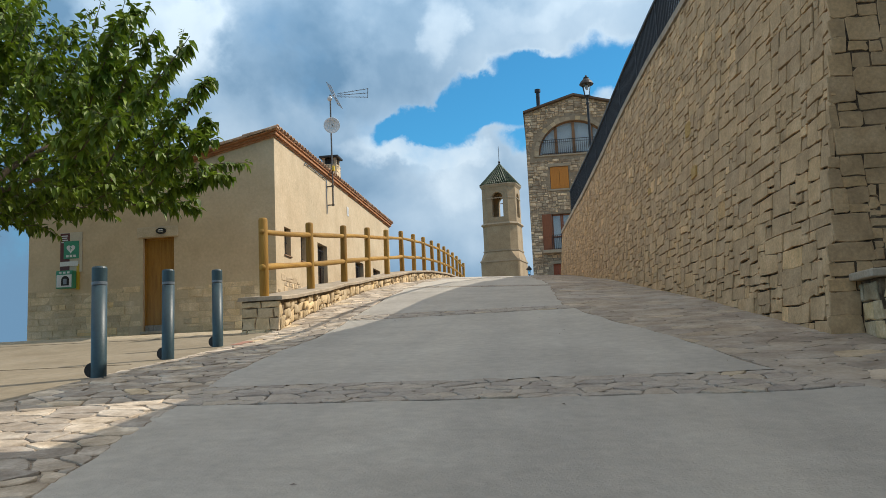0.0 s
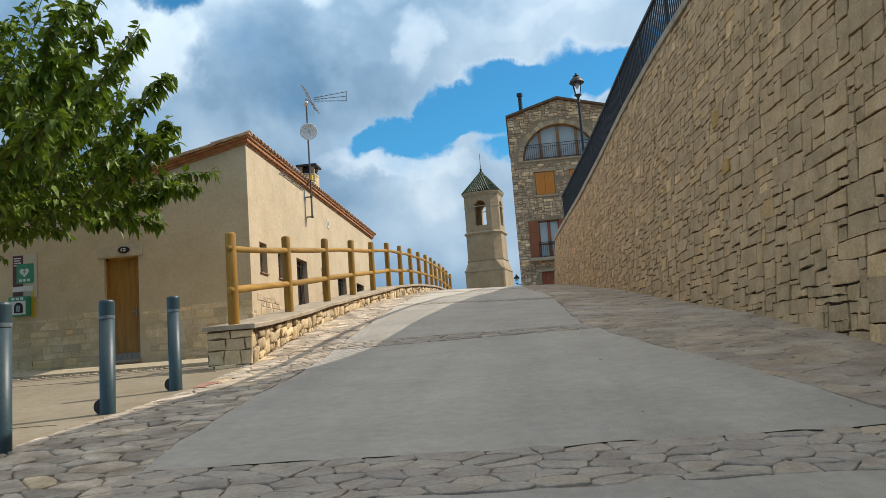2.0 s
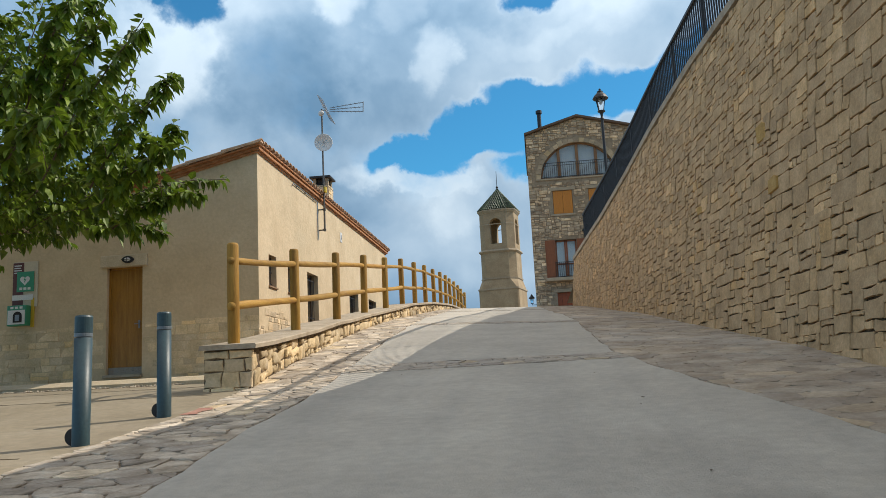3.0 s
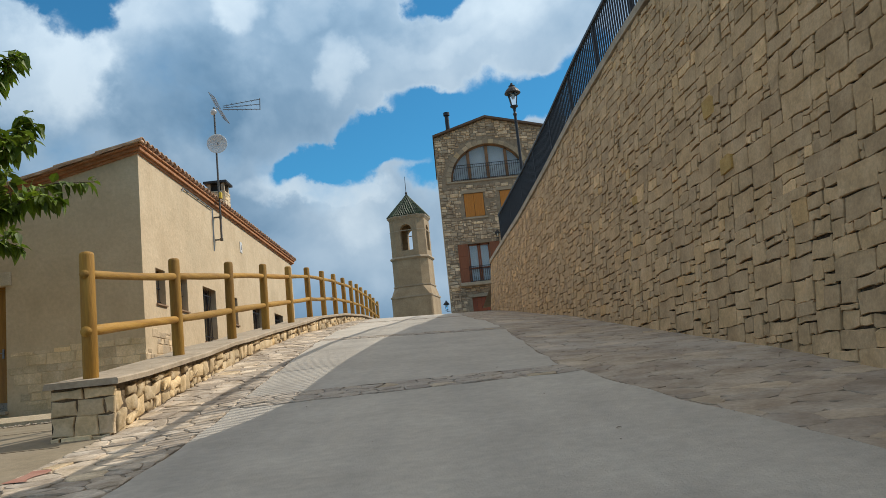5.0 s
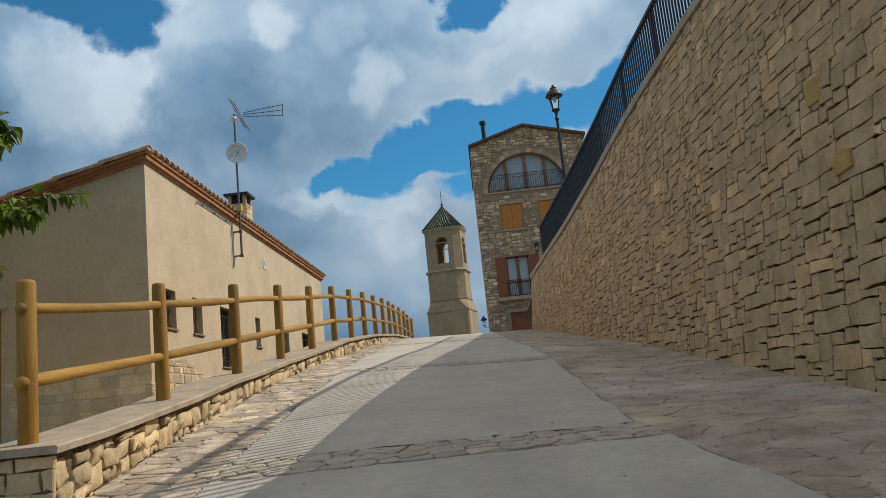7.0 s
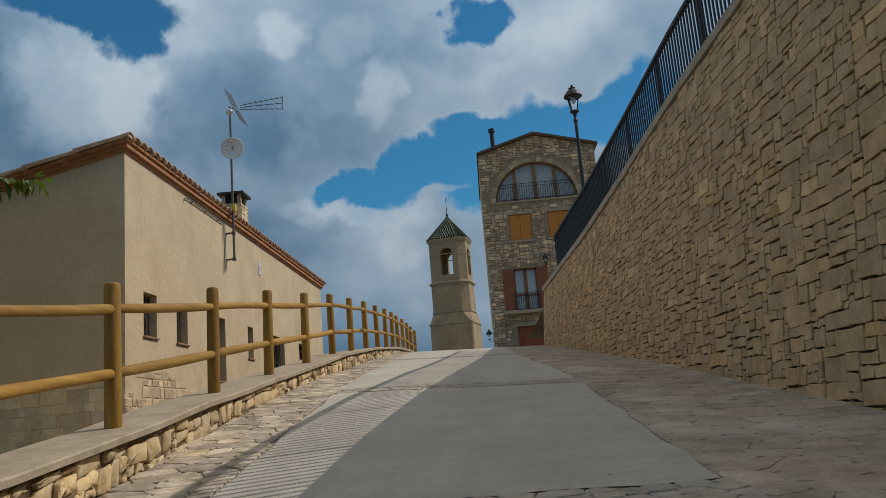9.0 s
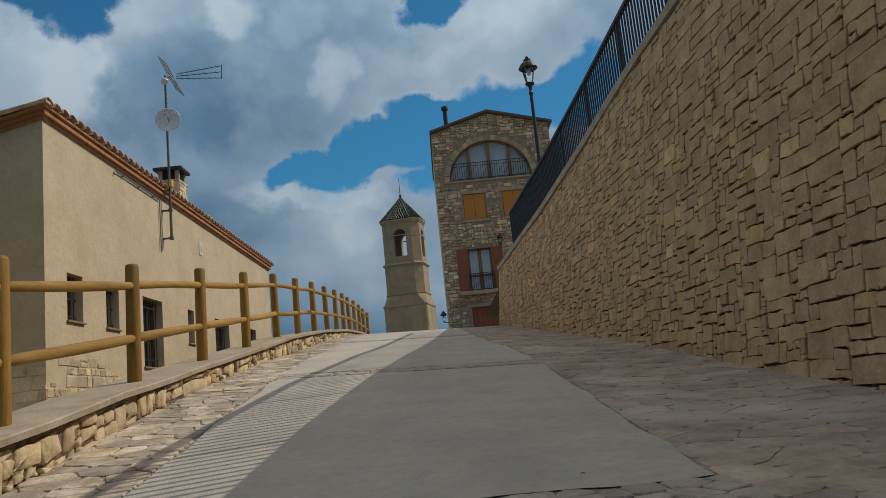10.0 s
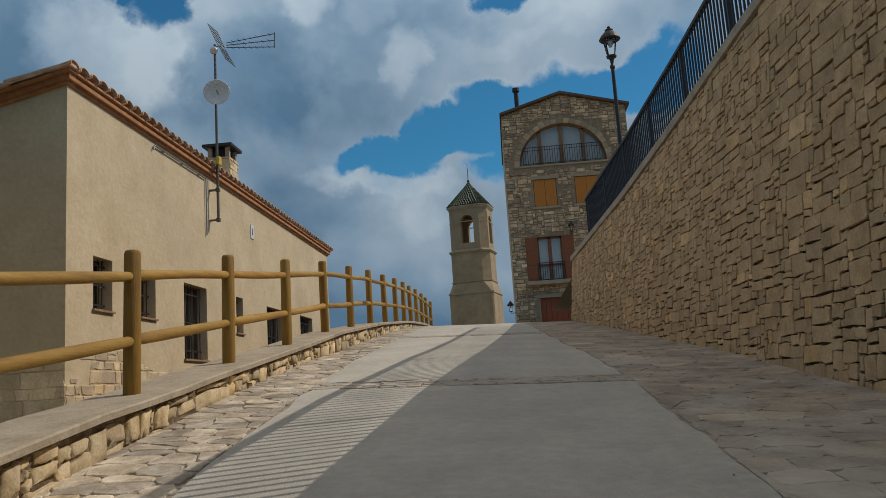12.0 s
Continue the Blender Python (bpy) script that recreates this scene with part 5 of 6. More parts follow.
balustrade("balustrade", ARCH_C - 2.1, ARCH_C + 2.1, BY - 0.04, ARCH_Z + 0.02, ARCH_Z + 1.0, arch_window)

for a, b, c, d in SQUARE[:2]:
    bm = new_bm()
    for q in ((a + 0.02, (a + b) / 2 - 0.006), ((a + b) / 2 + 0.006, b - 0.02)):
        box(bm, q[0], q[1], BY + 0.03, BY + 0.07, c + 0.02, d - 0.02, 0.006)
        for k in range(4):
            w = (q[1] - q[0]) / 4
            box(bm, q[0] + k * w + 0.008, q[0] + (k + 1) * w - 0.008, BY + 0.018, BY + 0.032, c + 0.03, d - 0.03)
    shut = part("closed_shutter", bm, M_SHUT_O, tall_house, "closed orange timber shutters")
    bm = new_bm()
    box(bm, a - 0.15, b + 0.15, BY - 0.07, BY + 0.2, c - 0.12, c + 0.002, 0.01)
    part("sill", bm, M_DRESS, shut)
    bm = new_bm()
    box(bm, a - 0.18, b + 0.18, BY - 0.045, BY + 0.03, d + 0.003, d + 0.2, 0.01)
    part("lintel", bm, M_DRESS, shut)

a, b, c, d = SQUARE[2]
bm = new_bm()
for q in (a + 0.04, (a + b) / 2 - 0.05, (a + b) / 2 + 0.05, b - 0.04):
    box(bm, q - 0.045, q + 0.045, BY + 0.14, BY + 0.2, c, d - 0.01)
for z in (c + 0.05, c + 0.85, d - 0.07):
    box(bm, a, b, BY + 0.14, BY + 0.2, z - 0.04, z + 0.04)
french = part("french_window", bm, M_SHUT_R, tall_house, "dark red timber french window")
bm = new_bm()
box(bm, a + 0.05, b - 0.05, BY + 0.165, BY + 0.175, c + 0.05, d - 0.08)
part("pane", bm, M_GLASS, french).visible_shadow = False
bm = new_bm()
box(bm, a + 0.05, b - 0.05, BY + 0.3, BY + 0.31, c + 0.05, d - 0.08)
part("curtain", bm, M_CURTAIN, french, "pale net curtain")
for x0, x1 in ((a - 0.62, a - 0.02), (b + 0.02, b + 0.62)):
    bm = new_bm()
    box(bm, x0, x1, BY - 0.06, BY - 0.015, c, d, 0.008)
    for z0, z1 in ((c + 0.1, c + 0.75), (c + 0.85, c + 1.5), (c + 1.6, d - 0.1)):
        box(bm, x0 + 0.08, x1 - 0.08, BY - 0.075, BY - 0.058, z0, z1, 0.006)
    part("open_shutter", bm, M_SHUT_R, french, "open dark red shutter")
bm = new_bm()
box(bm, a - 0.68, b + 0.7, BY - 0.55, BY + 0.02, c - 0.24, c - 0.04, 0.015)
balcony = part("balcony", bm, M_DRESS, tall_house, "shallow stone balcony slab")
balustrade("balustrade", a - 0.05, b + 0.05, BY - 0.09, c - 0.03, c + 0.95, balcony, 0.11)
a, b, c, d = SQUARE[3]
bm = new_bm()
for k in range(6):
    w = (b - a) / 6
    box(bm, a + k * w + 0.006, a + (k + 1) * w - 0.006, BY + 0.2, BY + 0.25, c, d - 0.01, 0.004)
part("garage_door", bm, M_GARAGE, tall_house, "dark red plank garage door")
bm = new_bm()
box(bm, a - 0.2, b + 0.2, BY - 0.035, BY + 0.03, d + 0.003, d + 0.2, 0.015)
part("lintel", bm, M_DRESS, tall_house)


def lantern(ob, z, s=1.0):
    """A four-sided street lantern with a domed cap, its foot at height z."""
    bm = new_bm()
    for k in range(4):
        a = math.pi / 4 + k * math.pi / 2
        tube(bm, (0.085 * s * math.cos(a), 0.085 * s * math.sin(a), z), (0.16 * s * math.cos(a), 0.16 * s * math.sin(a), z + 0.34 * s), 0.011 * s, seg=6)
    lathe(bm, [(0.10 * s, z - 0.03 * s), (0.105 * s, z), (0.07 * s, z + 0.01 * s)], 12)
    part("cage", bm, M_IRON, ob)
    bm = new_bm()
    lathe(bm, [(0.20 * s, z + 0.33 * s), (0.215 * s, z + 0.35 * s), (0.17 * s, z + 0.43 * s), (0.10 * s, z + 0.50 * s), (0.075 * s, z + 0.53 * s), (0.085 * s, z + 0.55 * s),
                (0.03 * s, z + 0.58 * s), (0.035 * s, z + 0.61 * s), (0.008 * s, z + 0.64 * s)], 16)
    part("cap", bm, M_IRON, ob, "domed black cap")
    bm = new_bm()
    v = []
    for r, h in ((0.075, 0.012), (0.15, 0.33)):
        v.append([bm.verts.new((r * s * math.cos(math.pi / 4 + k * math.pi / 2), r * s * math.sin(math.pi / 4 + k * math.pi / 2), z + h * s)) for k in range(4)])
    for k in range(4):
        bm.faces.new((v[0][k], v[0][(k + 1) % 4], v[1][(k + 1) % 4], v[1][k]))
    part("glass", bm, M_GLASS, ob).visible_shadow = False
    bm = new_bm()
    lathe(bm, [(0.03 * s, z + 0.18 * s), (0.05 * s, z + 0.23 * s), (0.05 * s, z + 0.3 * s), (0.02 * s, z + 0.33 * s)], 12)
    part("bulb", bm, M_WHITE, ob)


LAMP = (2.31, 27.53)
street_lamp = thing("street_lamp", "black iron street lamp with a four-sided lantern behind the railing", "street lamp", (LAMP[0], LAMP[1], 5.9))
bm = new_bm()
lathe(bm, [(0.13, 0), (0.13, 0.1), (0.1, 0.14), (0.075, 0.6), (0.085, 0.64), (0.055, 0.7), (0.042, 3.9), (0.06, 3.94), (0.06, 3.98), (0.035, 4.04), (0.05, 4.14), (0.09, 4.2)], 16)
part("pole", bm, M_IRON, street_lamp)
lantern(street_lamp, 4.24, 1.2)

wall_lamp = thing("wall_lamp", "small black lantern bracketed to the stone house", "lamp", (BX0 - 0.28, BY + 0.6, 6.1))
lantern(wall_lamp, 0.1, 0.9)
bm = new_bm()
tube(bm, (0.3, 0, 0.0), (0, 0, 0.0), 0.018, seg=8)
tube(bm, (0, 0, 0.0), (0, 0, 0.09), 0.018, seg=8)
part("bracket", bm, M_IRON, wall_lamp)
wall_lamp2 = thing("wall_lamp", "small black lantern bracketed over the balcony", "lamp", (3.0, BY - 0.3, 10.0))
lantern(wall_lamp2, 0.1, 0.8)
bm = new_bm()
tube(bm, (0, 0.32, 0.0), (0, 0, 0.0), 0.018, seg=8)
tube(bm, (0, 0, 0.0), (0, 0, 0.09), 0.018, seg=8)
part("bracket", bm, M_IRON, wall_lamp2)

# ---- bell tower ----
TX, TY = -3.22, 78.4
tower = thing("bell_tower", "square bell tower with cut corners and a green tiled spire", "tower", (TX, TY, 0), kind="structure")
tower.rotation_euler = (0, 0, radians(-11))


def cut_square(half, cut):
    h, c = half, cut
    return [(h, -h + c), (h, h - c), (h - c, h), (-h + c, h), (-h, h - c), (-h, -h + c), (-h + c, -h), (h - c, -h)]


def prism(bm, half0, cut0, z0, half1, cut1, z1, caps=True):
    lo = [bm.verts.new((x, y, z0)) for x, y in cut_square(half0, cut0)]
    hi = [bm.verts.new((x, y, z1)) for x, y in cut_square(half1, cut1)]
    for k in range(8):
        bm.faces.new((lo[k], lo[(k + 1) % 8], hi[(k + 1) % 8], hi[k]))
    if caps:
        bm.faces.new(lo[::-1])
        bm.faces.new(hi)
    return bm


bm = new_bm()
prism(bm, 1.89, 0.12, 3.0, 1.89, 0.12, 10.0)
prism(bm, 1.89, 0.12, 10.0, 1.70, 0.62, 10.95)
prism(bm, 1.70, 0.62, 10.95, 1.70, 0.62, 13.5)
part("lower_body", bm, M_TOWER, tower)
bm = new_bm()
prism(bm, 1.95, 0.12, 9.9, 1.95, 0.12, 10.04)
prism(bm, 1.77, 0.64, 10.93, 1.77, 0.64, 11.05)
prism(bm, 1.74, 0.64, 13.42, 1.86, 0.66, 13.55)
prism(bm, 1.86, 0.66, 13.55, 1.80, 0.65, 13.70)
part("string_course", bm, M_DRESS, tower)
# belfry: four walls with arched openings and four corner piers
bz0, bz1, bw, bh = 13.68, 17.2, 0.55, 1.66
sill, spring = 14.26, 16.13


def bell_head(u):
    return spring + math.sqrt(max(0.0, bw ** 2 - u ** 2))


for q in range(4):
    bm = new_bm()
    walling(bm, [-bh + 0.62, bh - 0.62] + [-bw * math.cos(math.pi * k / 12) for k in range(1, 12)], flat(bz0), flat(bz1), [(-bw, bw, flat(sill), bell_head)], 0.55,
            lambda u, d, z: (u, -bh + d, z))
    bmesh.ops.transform(bm, matrix=pose(0, 0, 0, 0, 0, 90 * q), verts=bm.verts)
    part("belfry_wall", bm, M_TOWER, tower)
for q in range(4):
    bm = new_bm()
    pts = [(bh - 0.62, -bh), (bh, -bh + 0.62), (bh - 0.55, -bh + 0.62), (bh - 0.62, -bh + 0.55)]
    lo, hi = ([bm.verts.new((x, y, z)) for x, y in pts] for z in (bz0, bz1))
    for k in range(4):
        bm.faces.new((lo[k], lo[(k + 1) % 4], hi[(k + 1) % 4], hi[k]))
    bm.faces.new(lo[::-1])
    bm.faces.new(hi)
    bmesh.ops.transform(bm, matrix=pose(0, 0, 0, 0, 0, 90 * q), verts=bm.verts)
    part("corner_pier", bm, M_TOWER, tower)
bm = new_bm()
prism(bm, 1.69, 0.63, 16.08, 1.69, 0.63, 16.16, False)
part("impost_band", bm, M_DRESS, tower)
bm = new_bm()
prism(bm, 1.68, 0.62, 17.2, 1.74, 0.65, 17.3)
prism(bm, 1.74, 0.65, 17.3, 1.83, 0.70, 17.43)
prism(bm, 1.83, 0.70, 17.43, 1.83, 0.70, 17.52)
part("cornice", bm, M_DRESS, tower)
bm = new_bm()
prism(bm, 1.74, 0.72, 17.53, 0.05, 0.02, 19.78)
spire = part("spire", bm, M_GREEN, tower, "steep spire of green glazed tiles")
# tile courses on the spire
sv, sf = [], []
for row in range(11):
    f0, f1 = row / 11, (row + 1) / 11
    for h0, h1, z0, z1 in ((1.78 - 1.70 * f0, 1.78 - 1.70 * f1, 17.55 + 2.2 * f0, 17.58 + 2.2 * f1),):
        ring0, ring1 = cut_square(h0 + 0.03, (h0 + 0.03) * 0.4), cut_square(h1, h1 * 0.4)
        for k in range(8):
            p0, p1 = ring0[k], ring0[(k + 1) % 8]
            q0, q1 = ring1[k], ring1[(k + 1) % 8]
            n = max(1, round(math.dist(p0, p1) / 0.22))
            for j in range(n):
                a, b = (j + 0.06) / n, (j + 0.94) / n
                o = len(sv)
                mix = lambda p, q, t: (p[0] + (q[0] - p[0]) * t, p[1] + (q[1] - p[1]) * t)
                pa, pb, pm = mix(p0, p1, a), mix(p0, p1, b), mix(p0, p1, (a + b) / 2)
                qa, qb, qm = mix(q0, q1, a), mix(q0, q1, b), mix(q0, q1, (a + b) / 2)
                out = 1.05
                sv += [(*pa, z0), (pm[0] * out, pm[1] * out, z0 + 0.04), (*pb, z0), (*qa, z1), (qm[0] * out, qm[1] * out, z1 + 0.04), (*qb, z1)]
                sf += [(o, o + 1, o + 4, o + 3), (o + 1, o + 2, o + 5, o + 4), (o, o + 2, o + 1)]
tagged(raw("tile_run", sv, sf, M_GREEN, spire), kind="stuff")
bm = new_bm()
lathe(bm, [(0.1, 19.72), (0.14, 19.8), (0.06, 19.88), (0.13, 20.0), (0.03, 20.12), (0.02, 21.6)], 12)
part("finial", bm, M_IRON, tower, "thin iron finial")

# ---- tree beside the terrace ----
TREE = (-10.9, 12.9)
tree = thing("tree", "broad leafy shade tree with long drooping shoots", "tree", (TREE[0], TREE[1], terrace_z(TREE[1])))
rng = random.Random(21)
HUB = Vector((0, 0, 2.3))


def limb(bm, points, r0, r1, seg=8):
    """A tapered, bent limb."""
    rings = []
    for k, p in enumerate(points):
        d = (points[min(k + 1, len(points) - 1)] - points[max(k - 1, 0)]).normalized()
        q = d.to_track_quat("Z", "Y")
        r = r0 + (r1 - r0) * k / (len(points) - 1)
        rings.append([bm.verts.new(p + q @ Vector((r * math.cos(2 * math.pi * j / seg), r * math.sin(2 * math.pi * j / seg), 0))) for j in range(seg)])
    for a, b in zip(rings, rings[1:]):
        for j in range(seg):
            bm.faces.new((a[j], a[(j + 1) % seg], b[(j + 1) % seg], b[j]))
    bm.faces.new(rings[0][::-1])
    bm.faces.new(rings[-1])


def bend(a, b, sag, n=8, r=None):
    pts = []
    for k in range(n + 1):
        f = k / n
        p = a.lerp(b, f) + Vector((0, 0, sag * math.sin(math.pi * f)))
        if r and 0 < k < n:
            p += Vector((r.uniform(-1, 1), r.uniform(-1, 1), r.uniform(-1, 1))) * 0.04 * (b - a).length / 3
        pts.append(p)
    return pts


bm = new_bm()
limb(bm, bend(Vector((0.05, 0.05, -0.1)), HUB, 0.0, 6, rng), 0.24, 0.17, 12)
part("trunk", bm, M_BARK, tree, smooth_faces=True)
tips = []
for k in range(9):
    a = 2 * math.pi * k / 9 + rng.uniform(-0.2, 0.2)
    L = rng.uniform(1.9, 3.0)
    end = HUB + Vector((math.cos(a) * L, math.sin(a) * L, rng.uniform(0.7, 2.0)))
    bm = new_bm()
    limb(bm, bend(HUB + Vector((0, 0, -0.1)), end, 0.2, 7, rng), 0.1, 0.035)
    part("limb", bm, M_BARK, tree, smooth_faces=True)
    tips.append((HUB, end))

LV, LF = [], []


def leaf(p, out, size, r):
    """One folded, pointed leaf hanging from p."""
    d = (out * 0.75 + Vector((r.uniform(-.35, .35), r.uniform(-.35, .35), r.uniform(-1.15, -0.2)))).normalized()
    s = d.cross(Vector((r.uniform(-.5, .5), r.uniform(-.5, .5), 1))).normalized()
    n = s.cross(d)
    o = len(LV)
    w = size * r.uniform(0.27, 0.34)
    fold = n * w * r.uniform(0.15, 0.5)
    a, b = p + d * size * 0.26, p + d * size * 0.6 - Vector((0, 0, size * 0.05))
    tip = p + d * size - Vector((0, 0, size * 0.2))
    LV.extend([p, a + s * w + fold, b + s * w * 0.72 + fold, tip, b - s * w * 0.72 + fold, a - s * w + fold, a, b])
    LF.extend([(o, o + 6, o + 1), (o + 6, o + 7, o + 2, o + 1), (o + 7, o + 3, o + 2), (o, o + 5, o + 6), (o + 5, o + 4, o + 7, o + 6), (o + 4, o + 3, o + 7)])


twigs = new_bm()


def shoot(a, b, sag, count, size, r, stem=0.012):
    pts = bend(a, b, sag, 7, r)
    limb(twigs, pts, stem, stem * 0.35, 5)
    for k in range(count):
        f = (k + r.random()) / count
        i = min(6, int(f * 7))
        p = pts[i].lerp(pts[i + 1], f * 7 - i)
        dirn = (pts[i + 1] - pts[i]).normalized()
        side = dirn.cross(Vector((r.uniform(-1, 1), r.uniform(-1, 1), r.uniform(-1, 1)))).normalized()
        leaf(p + side * 0.02, (side * 1.0 + dirn * 0.45), size * r.uniform(0.65, 1.15) * (1.05 - 0.25 * f), r)


CROWN = Vector((0.0, 0.0, 4.15))                      # centre above the foot
RXY, RUP, RDN = 4.4, 2.3, 2.2
for k in range(900):                                  # a shell of leafy shoots
    a = rng.uniform(0, 2 * math.pi)
    el = math.asin(rng.uniform(-0.95, 1.0))
    rr = rng.uniform(0.62, 1.0)
    rz = RUP if el > 0 else RDN
    c = CROWN + Vector((math.cos(a) * math.cos(el) * RXY * rr, math.sin(a) * math.cos(el) * RXY * rr, math.sin(el) * rz * rr))
    c.z = max(c.z, 2.35 + rng.uniform(0, 0.5))
    outw = (c - HUB).normalized()
    L = rng.uniform(0.5, 1.0)
    shoot(c - outw * L * 0.6, c + outw * L * 0.4 + Vector((0, 0, rng.uniform(-0.25, 0.35))), 0.08, 26, 0.205, rng, 0.008)
# upright shoots that break the outline
for k in range(46):
    a = rng.uniform(0, 2 * math.pi)
    d = rng.uniform(1.0, RXY * 0.95)
    z = CROWN.z + RUP * math.sqrt(max(0.05, 1 - (d / RXY) ** 2)) - 0.5
    base = Vector((math.cos(a) * d, math.sin(a) * d, z))
    L = rng.uniform(0.9, 1.7)
    shoot(base, base + Vector((math.cos(a) * L * 0.3, math.sin(a) * L * 0.3, L)), -0.05, 34, 0.20, rng)
# long sprays on the side of the street: foot, tip, side shoots
SPRAYS = [((4.3, -1.9, 2.6), (6.1, -2.6, 4.5), 9), ((4.4, -0.8, 2.9), (5.8, -1.0, 4.4), 9), ((4.3, -0.4, 2.7), (5.7, -0.5, 3.5), 7), ((3.4, 1.5, 3.2), (5.3, 2.1, 3.67), 0),
          ((3.3, 1.0, 2.7), (4.5, 1.5, 2.6), 4), ((2.8, 0.4, 4.6), (3.8, 0.7, 6.7), 9), ((3.6, -1.2, 3.9), (4.6, -1.7, 5.4), 8), ((3.9, 0.5, 3.2), (5.1, 0.8, 4.2), 7), ((4.0, -1.5, 3.2), (5.2, -1.9, 5.0), 9), ((4.2, 0.2, 2.5), (5.5, 0.4, 3.0), 7),
          ((2.0, -1.4, 4.6), (2.6, -1.9, 6.6), 9), ((4.0, -2.4, 2.6), (5.2, -3.0, 3.2), 6)]
for foot, end, n_side in SPRAYS:
    b, t = Vector(foot), Vector(end)
    shoot(b, t, 0.15, 64 if n_side else 84, 0.25, rng, 0.016)
    for k in range(n_side):
        f = 0.1 + 0.85 * k / n_side
        p = b.lerp(t, f) + Vector((0, 0, 0.15 * math.sin(math.pi * f)))
        q = ((t - b).normalized() * 0.6 + Vector((rng.uniform(-1, 1), rng.uniform(-1, 1), rng.uniform(-0.3, 0.9)))).normalized()
        shoot(p, p + q * rng.uniform(0.3, 0.6) * (1.1 - f * 0.5), 0.03, 15, 0.235, rng, 0.007)
tagged(part("branchwork", twigs, M_BARK, tree), kind="stuff")
crown = raw("crown", LV, LF, M_LEAF, tree, "dense mid-green pointed leaves")

# ---- shrub on the raised terrace ----
LV, LF = [], []
twigs = new_bm()
shrub = thing("shrub", "small leafy shrub growing behind the iron railing", "shrub", (2.95, 22.0, cope_z(22.0) - 0.06))
for k in range(34):
    a, el = rng.uniform(0, 6.3), rng.uniform(0.35, 1.4)
    d = Vector((math.cos(a) * math.cos(el), math.sin(a) * math.cos(el), math.sin(el)))
    shoot(Vector((0, 0, 0)), d * rng.uniform(0.45, 0.8), 0.06, 16, 0.10, rng, 0.007)
tagged(part("stem_mass", twigs, M_BARK, shrub), kind="stuff")
raw("foliage", LV, LF, M_LEAF, shrub)

# ---- stones of the walls ----
srng = random.Random(3)


def on_wall(u, v, out):
    w = v + 0.03 * noise.noise(Vector((u * 0.7, v * 1.1, 1.7))) + 0.012 * noise.noise(Vector((u * 3.1, v * 3.6, 8.2)))
    return (wall_x(u, w) - out, u + 0.03 * noise.noise(Vector((u * 1.6, v * 2.3, 4.4))), w)


def wall_trim(a, b, lo, hi):
    c = (a + b) / 2
    a, b, lo, hi = max(a, CORNER - 0.02), min(b, WALL_END - 0.02), max(lo, lerp(c, G_Y, G_Z) - 0.12), min(hi, cope_z(c) - 0.135)
    return (a, b, lo, hi) if b > a and hi > lo else None


outl = rubble(CORNER, WALL_END, lambda u: lerp(u, G_Y, G_Z) - 0.02, 6.9, srng, wall_trim, 0.012, 0.016, lambda u: lerp(u, [7, 13, 20, 30], [0.98, 0.84, 0.72, 0.6]))
lay_stones("stone", outl, M_WALL, M_WALL_I, retaining_wall, on_wall, 0.012, 0.005, 31, lambda u, v: u < 13.5 and v < 4.6, tilt=0.02, spread=(0.45, 1.7))
for y, z, w, h in ((11.42, 3.75, 0.17, 0.16), (11.80, 4.52, 0.16, 0.2), (14.6, 4.1, 0.12, 0.1)):
    o = [(y - w, z - h / 2), (y + w * 0.8, z - h * 0.6), (y + w, z + h / 2), (y - w * 0.3, z + h * 0.65), (y - w * 0.95, z + h * 0.4)]
    v, f = stone_geometry(o, 0.026, 0.006, srng, on_wall)
    raw("ochre_stone", v, f, M_OCHRE, retaining_wall, "ochre-stained stone")


def on_return(u, v, out):
    return (u, CORNER + 0.003 - out, v)


def return_trim(a, b, lo, hi):
    a, b, hi = max(a, wall_x(CORNER, lo) - 0.03), min(b, RET_X - 0.01), min(hi, 6.8)
    return (a, b, lo, hi) if b > a and hi > lo else None


outl = rubble(2.7, RET_X, lambda u: 0.8, 6.8, srng, return_trim, 0.008, 0.012, lambda u: 1.0, 0.9)
lay_stones("stone", outl, M_WALL, M_WALL_I, return_wall, on_return, 0.010, 0.005, 32, lambda u, v: u < 4.4, tilt=0.015, spread=(0.5, 1.6))
for side in (0, 1):
    o = coursed(0.0 if side == 0 else -0.2, 1.48 if side == 0 else 0.22, lambda x: -0.25, lambda x: 0.56, srng, (0.16, 0.24), (1.2, 2.2), 0.012)
    lay_stones("stone", o, M_CURB, M_CURB_I, bench, (lambda u, v, out: (u, -0.2 - out, v)) if side == 0 else (lambda u, v, out: (-0.02 - out, u, v)), 0.02, 0.014, 33 + side, lambda u, v: True)

# rubble of the low wall: upright and lying stones of very uneven size
def on_curb(u, v, out):
    return (CURB_IN - 0.03 + out, u, v)


def curb_keep(a, b, lo, hi):
    hi = min(hi, curb_z((a + b) / 2) - ramp_z(CURB_IN, (a + b) / 2) - 0.078)
    return (a, b, lo, hi) if hi - lo > 0.04 else None


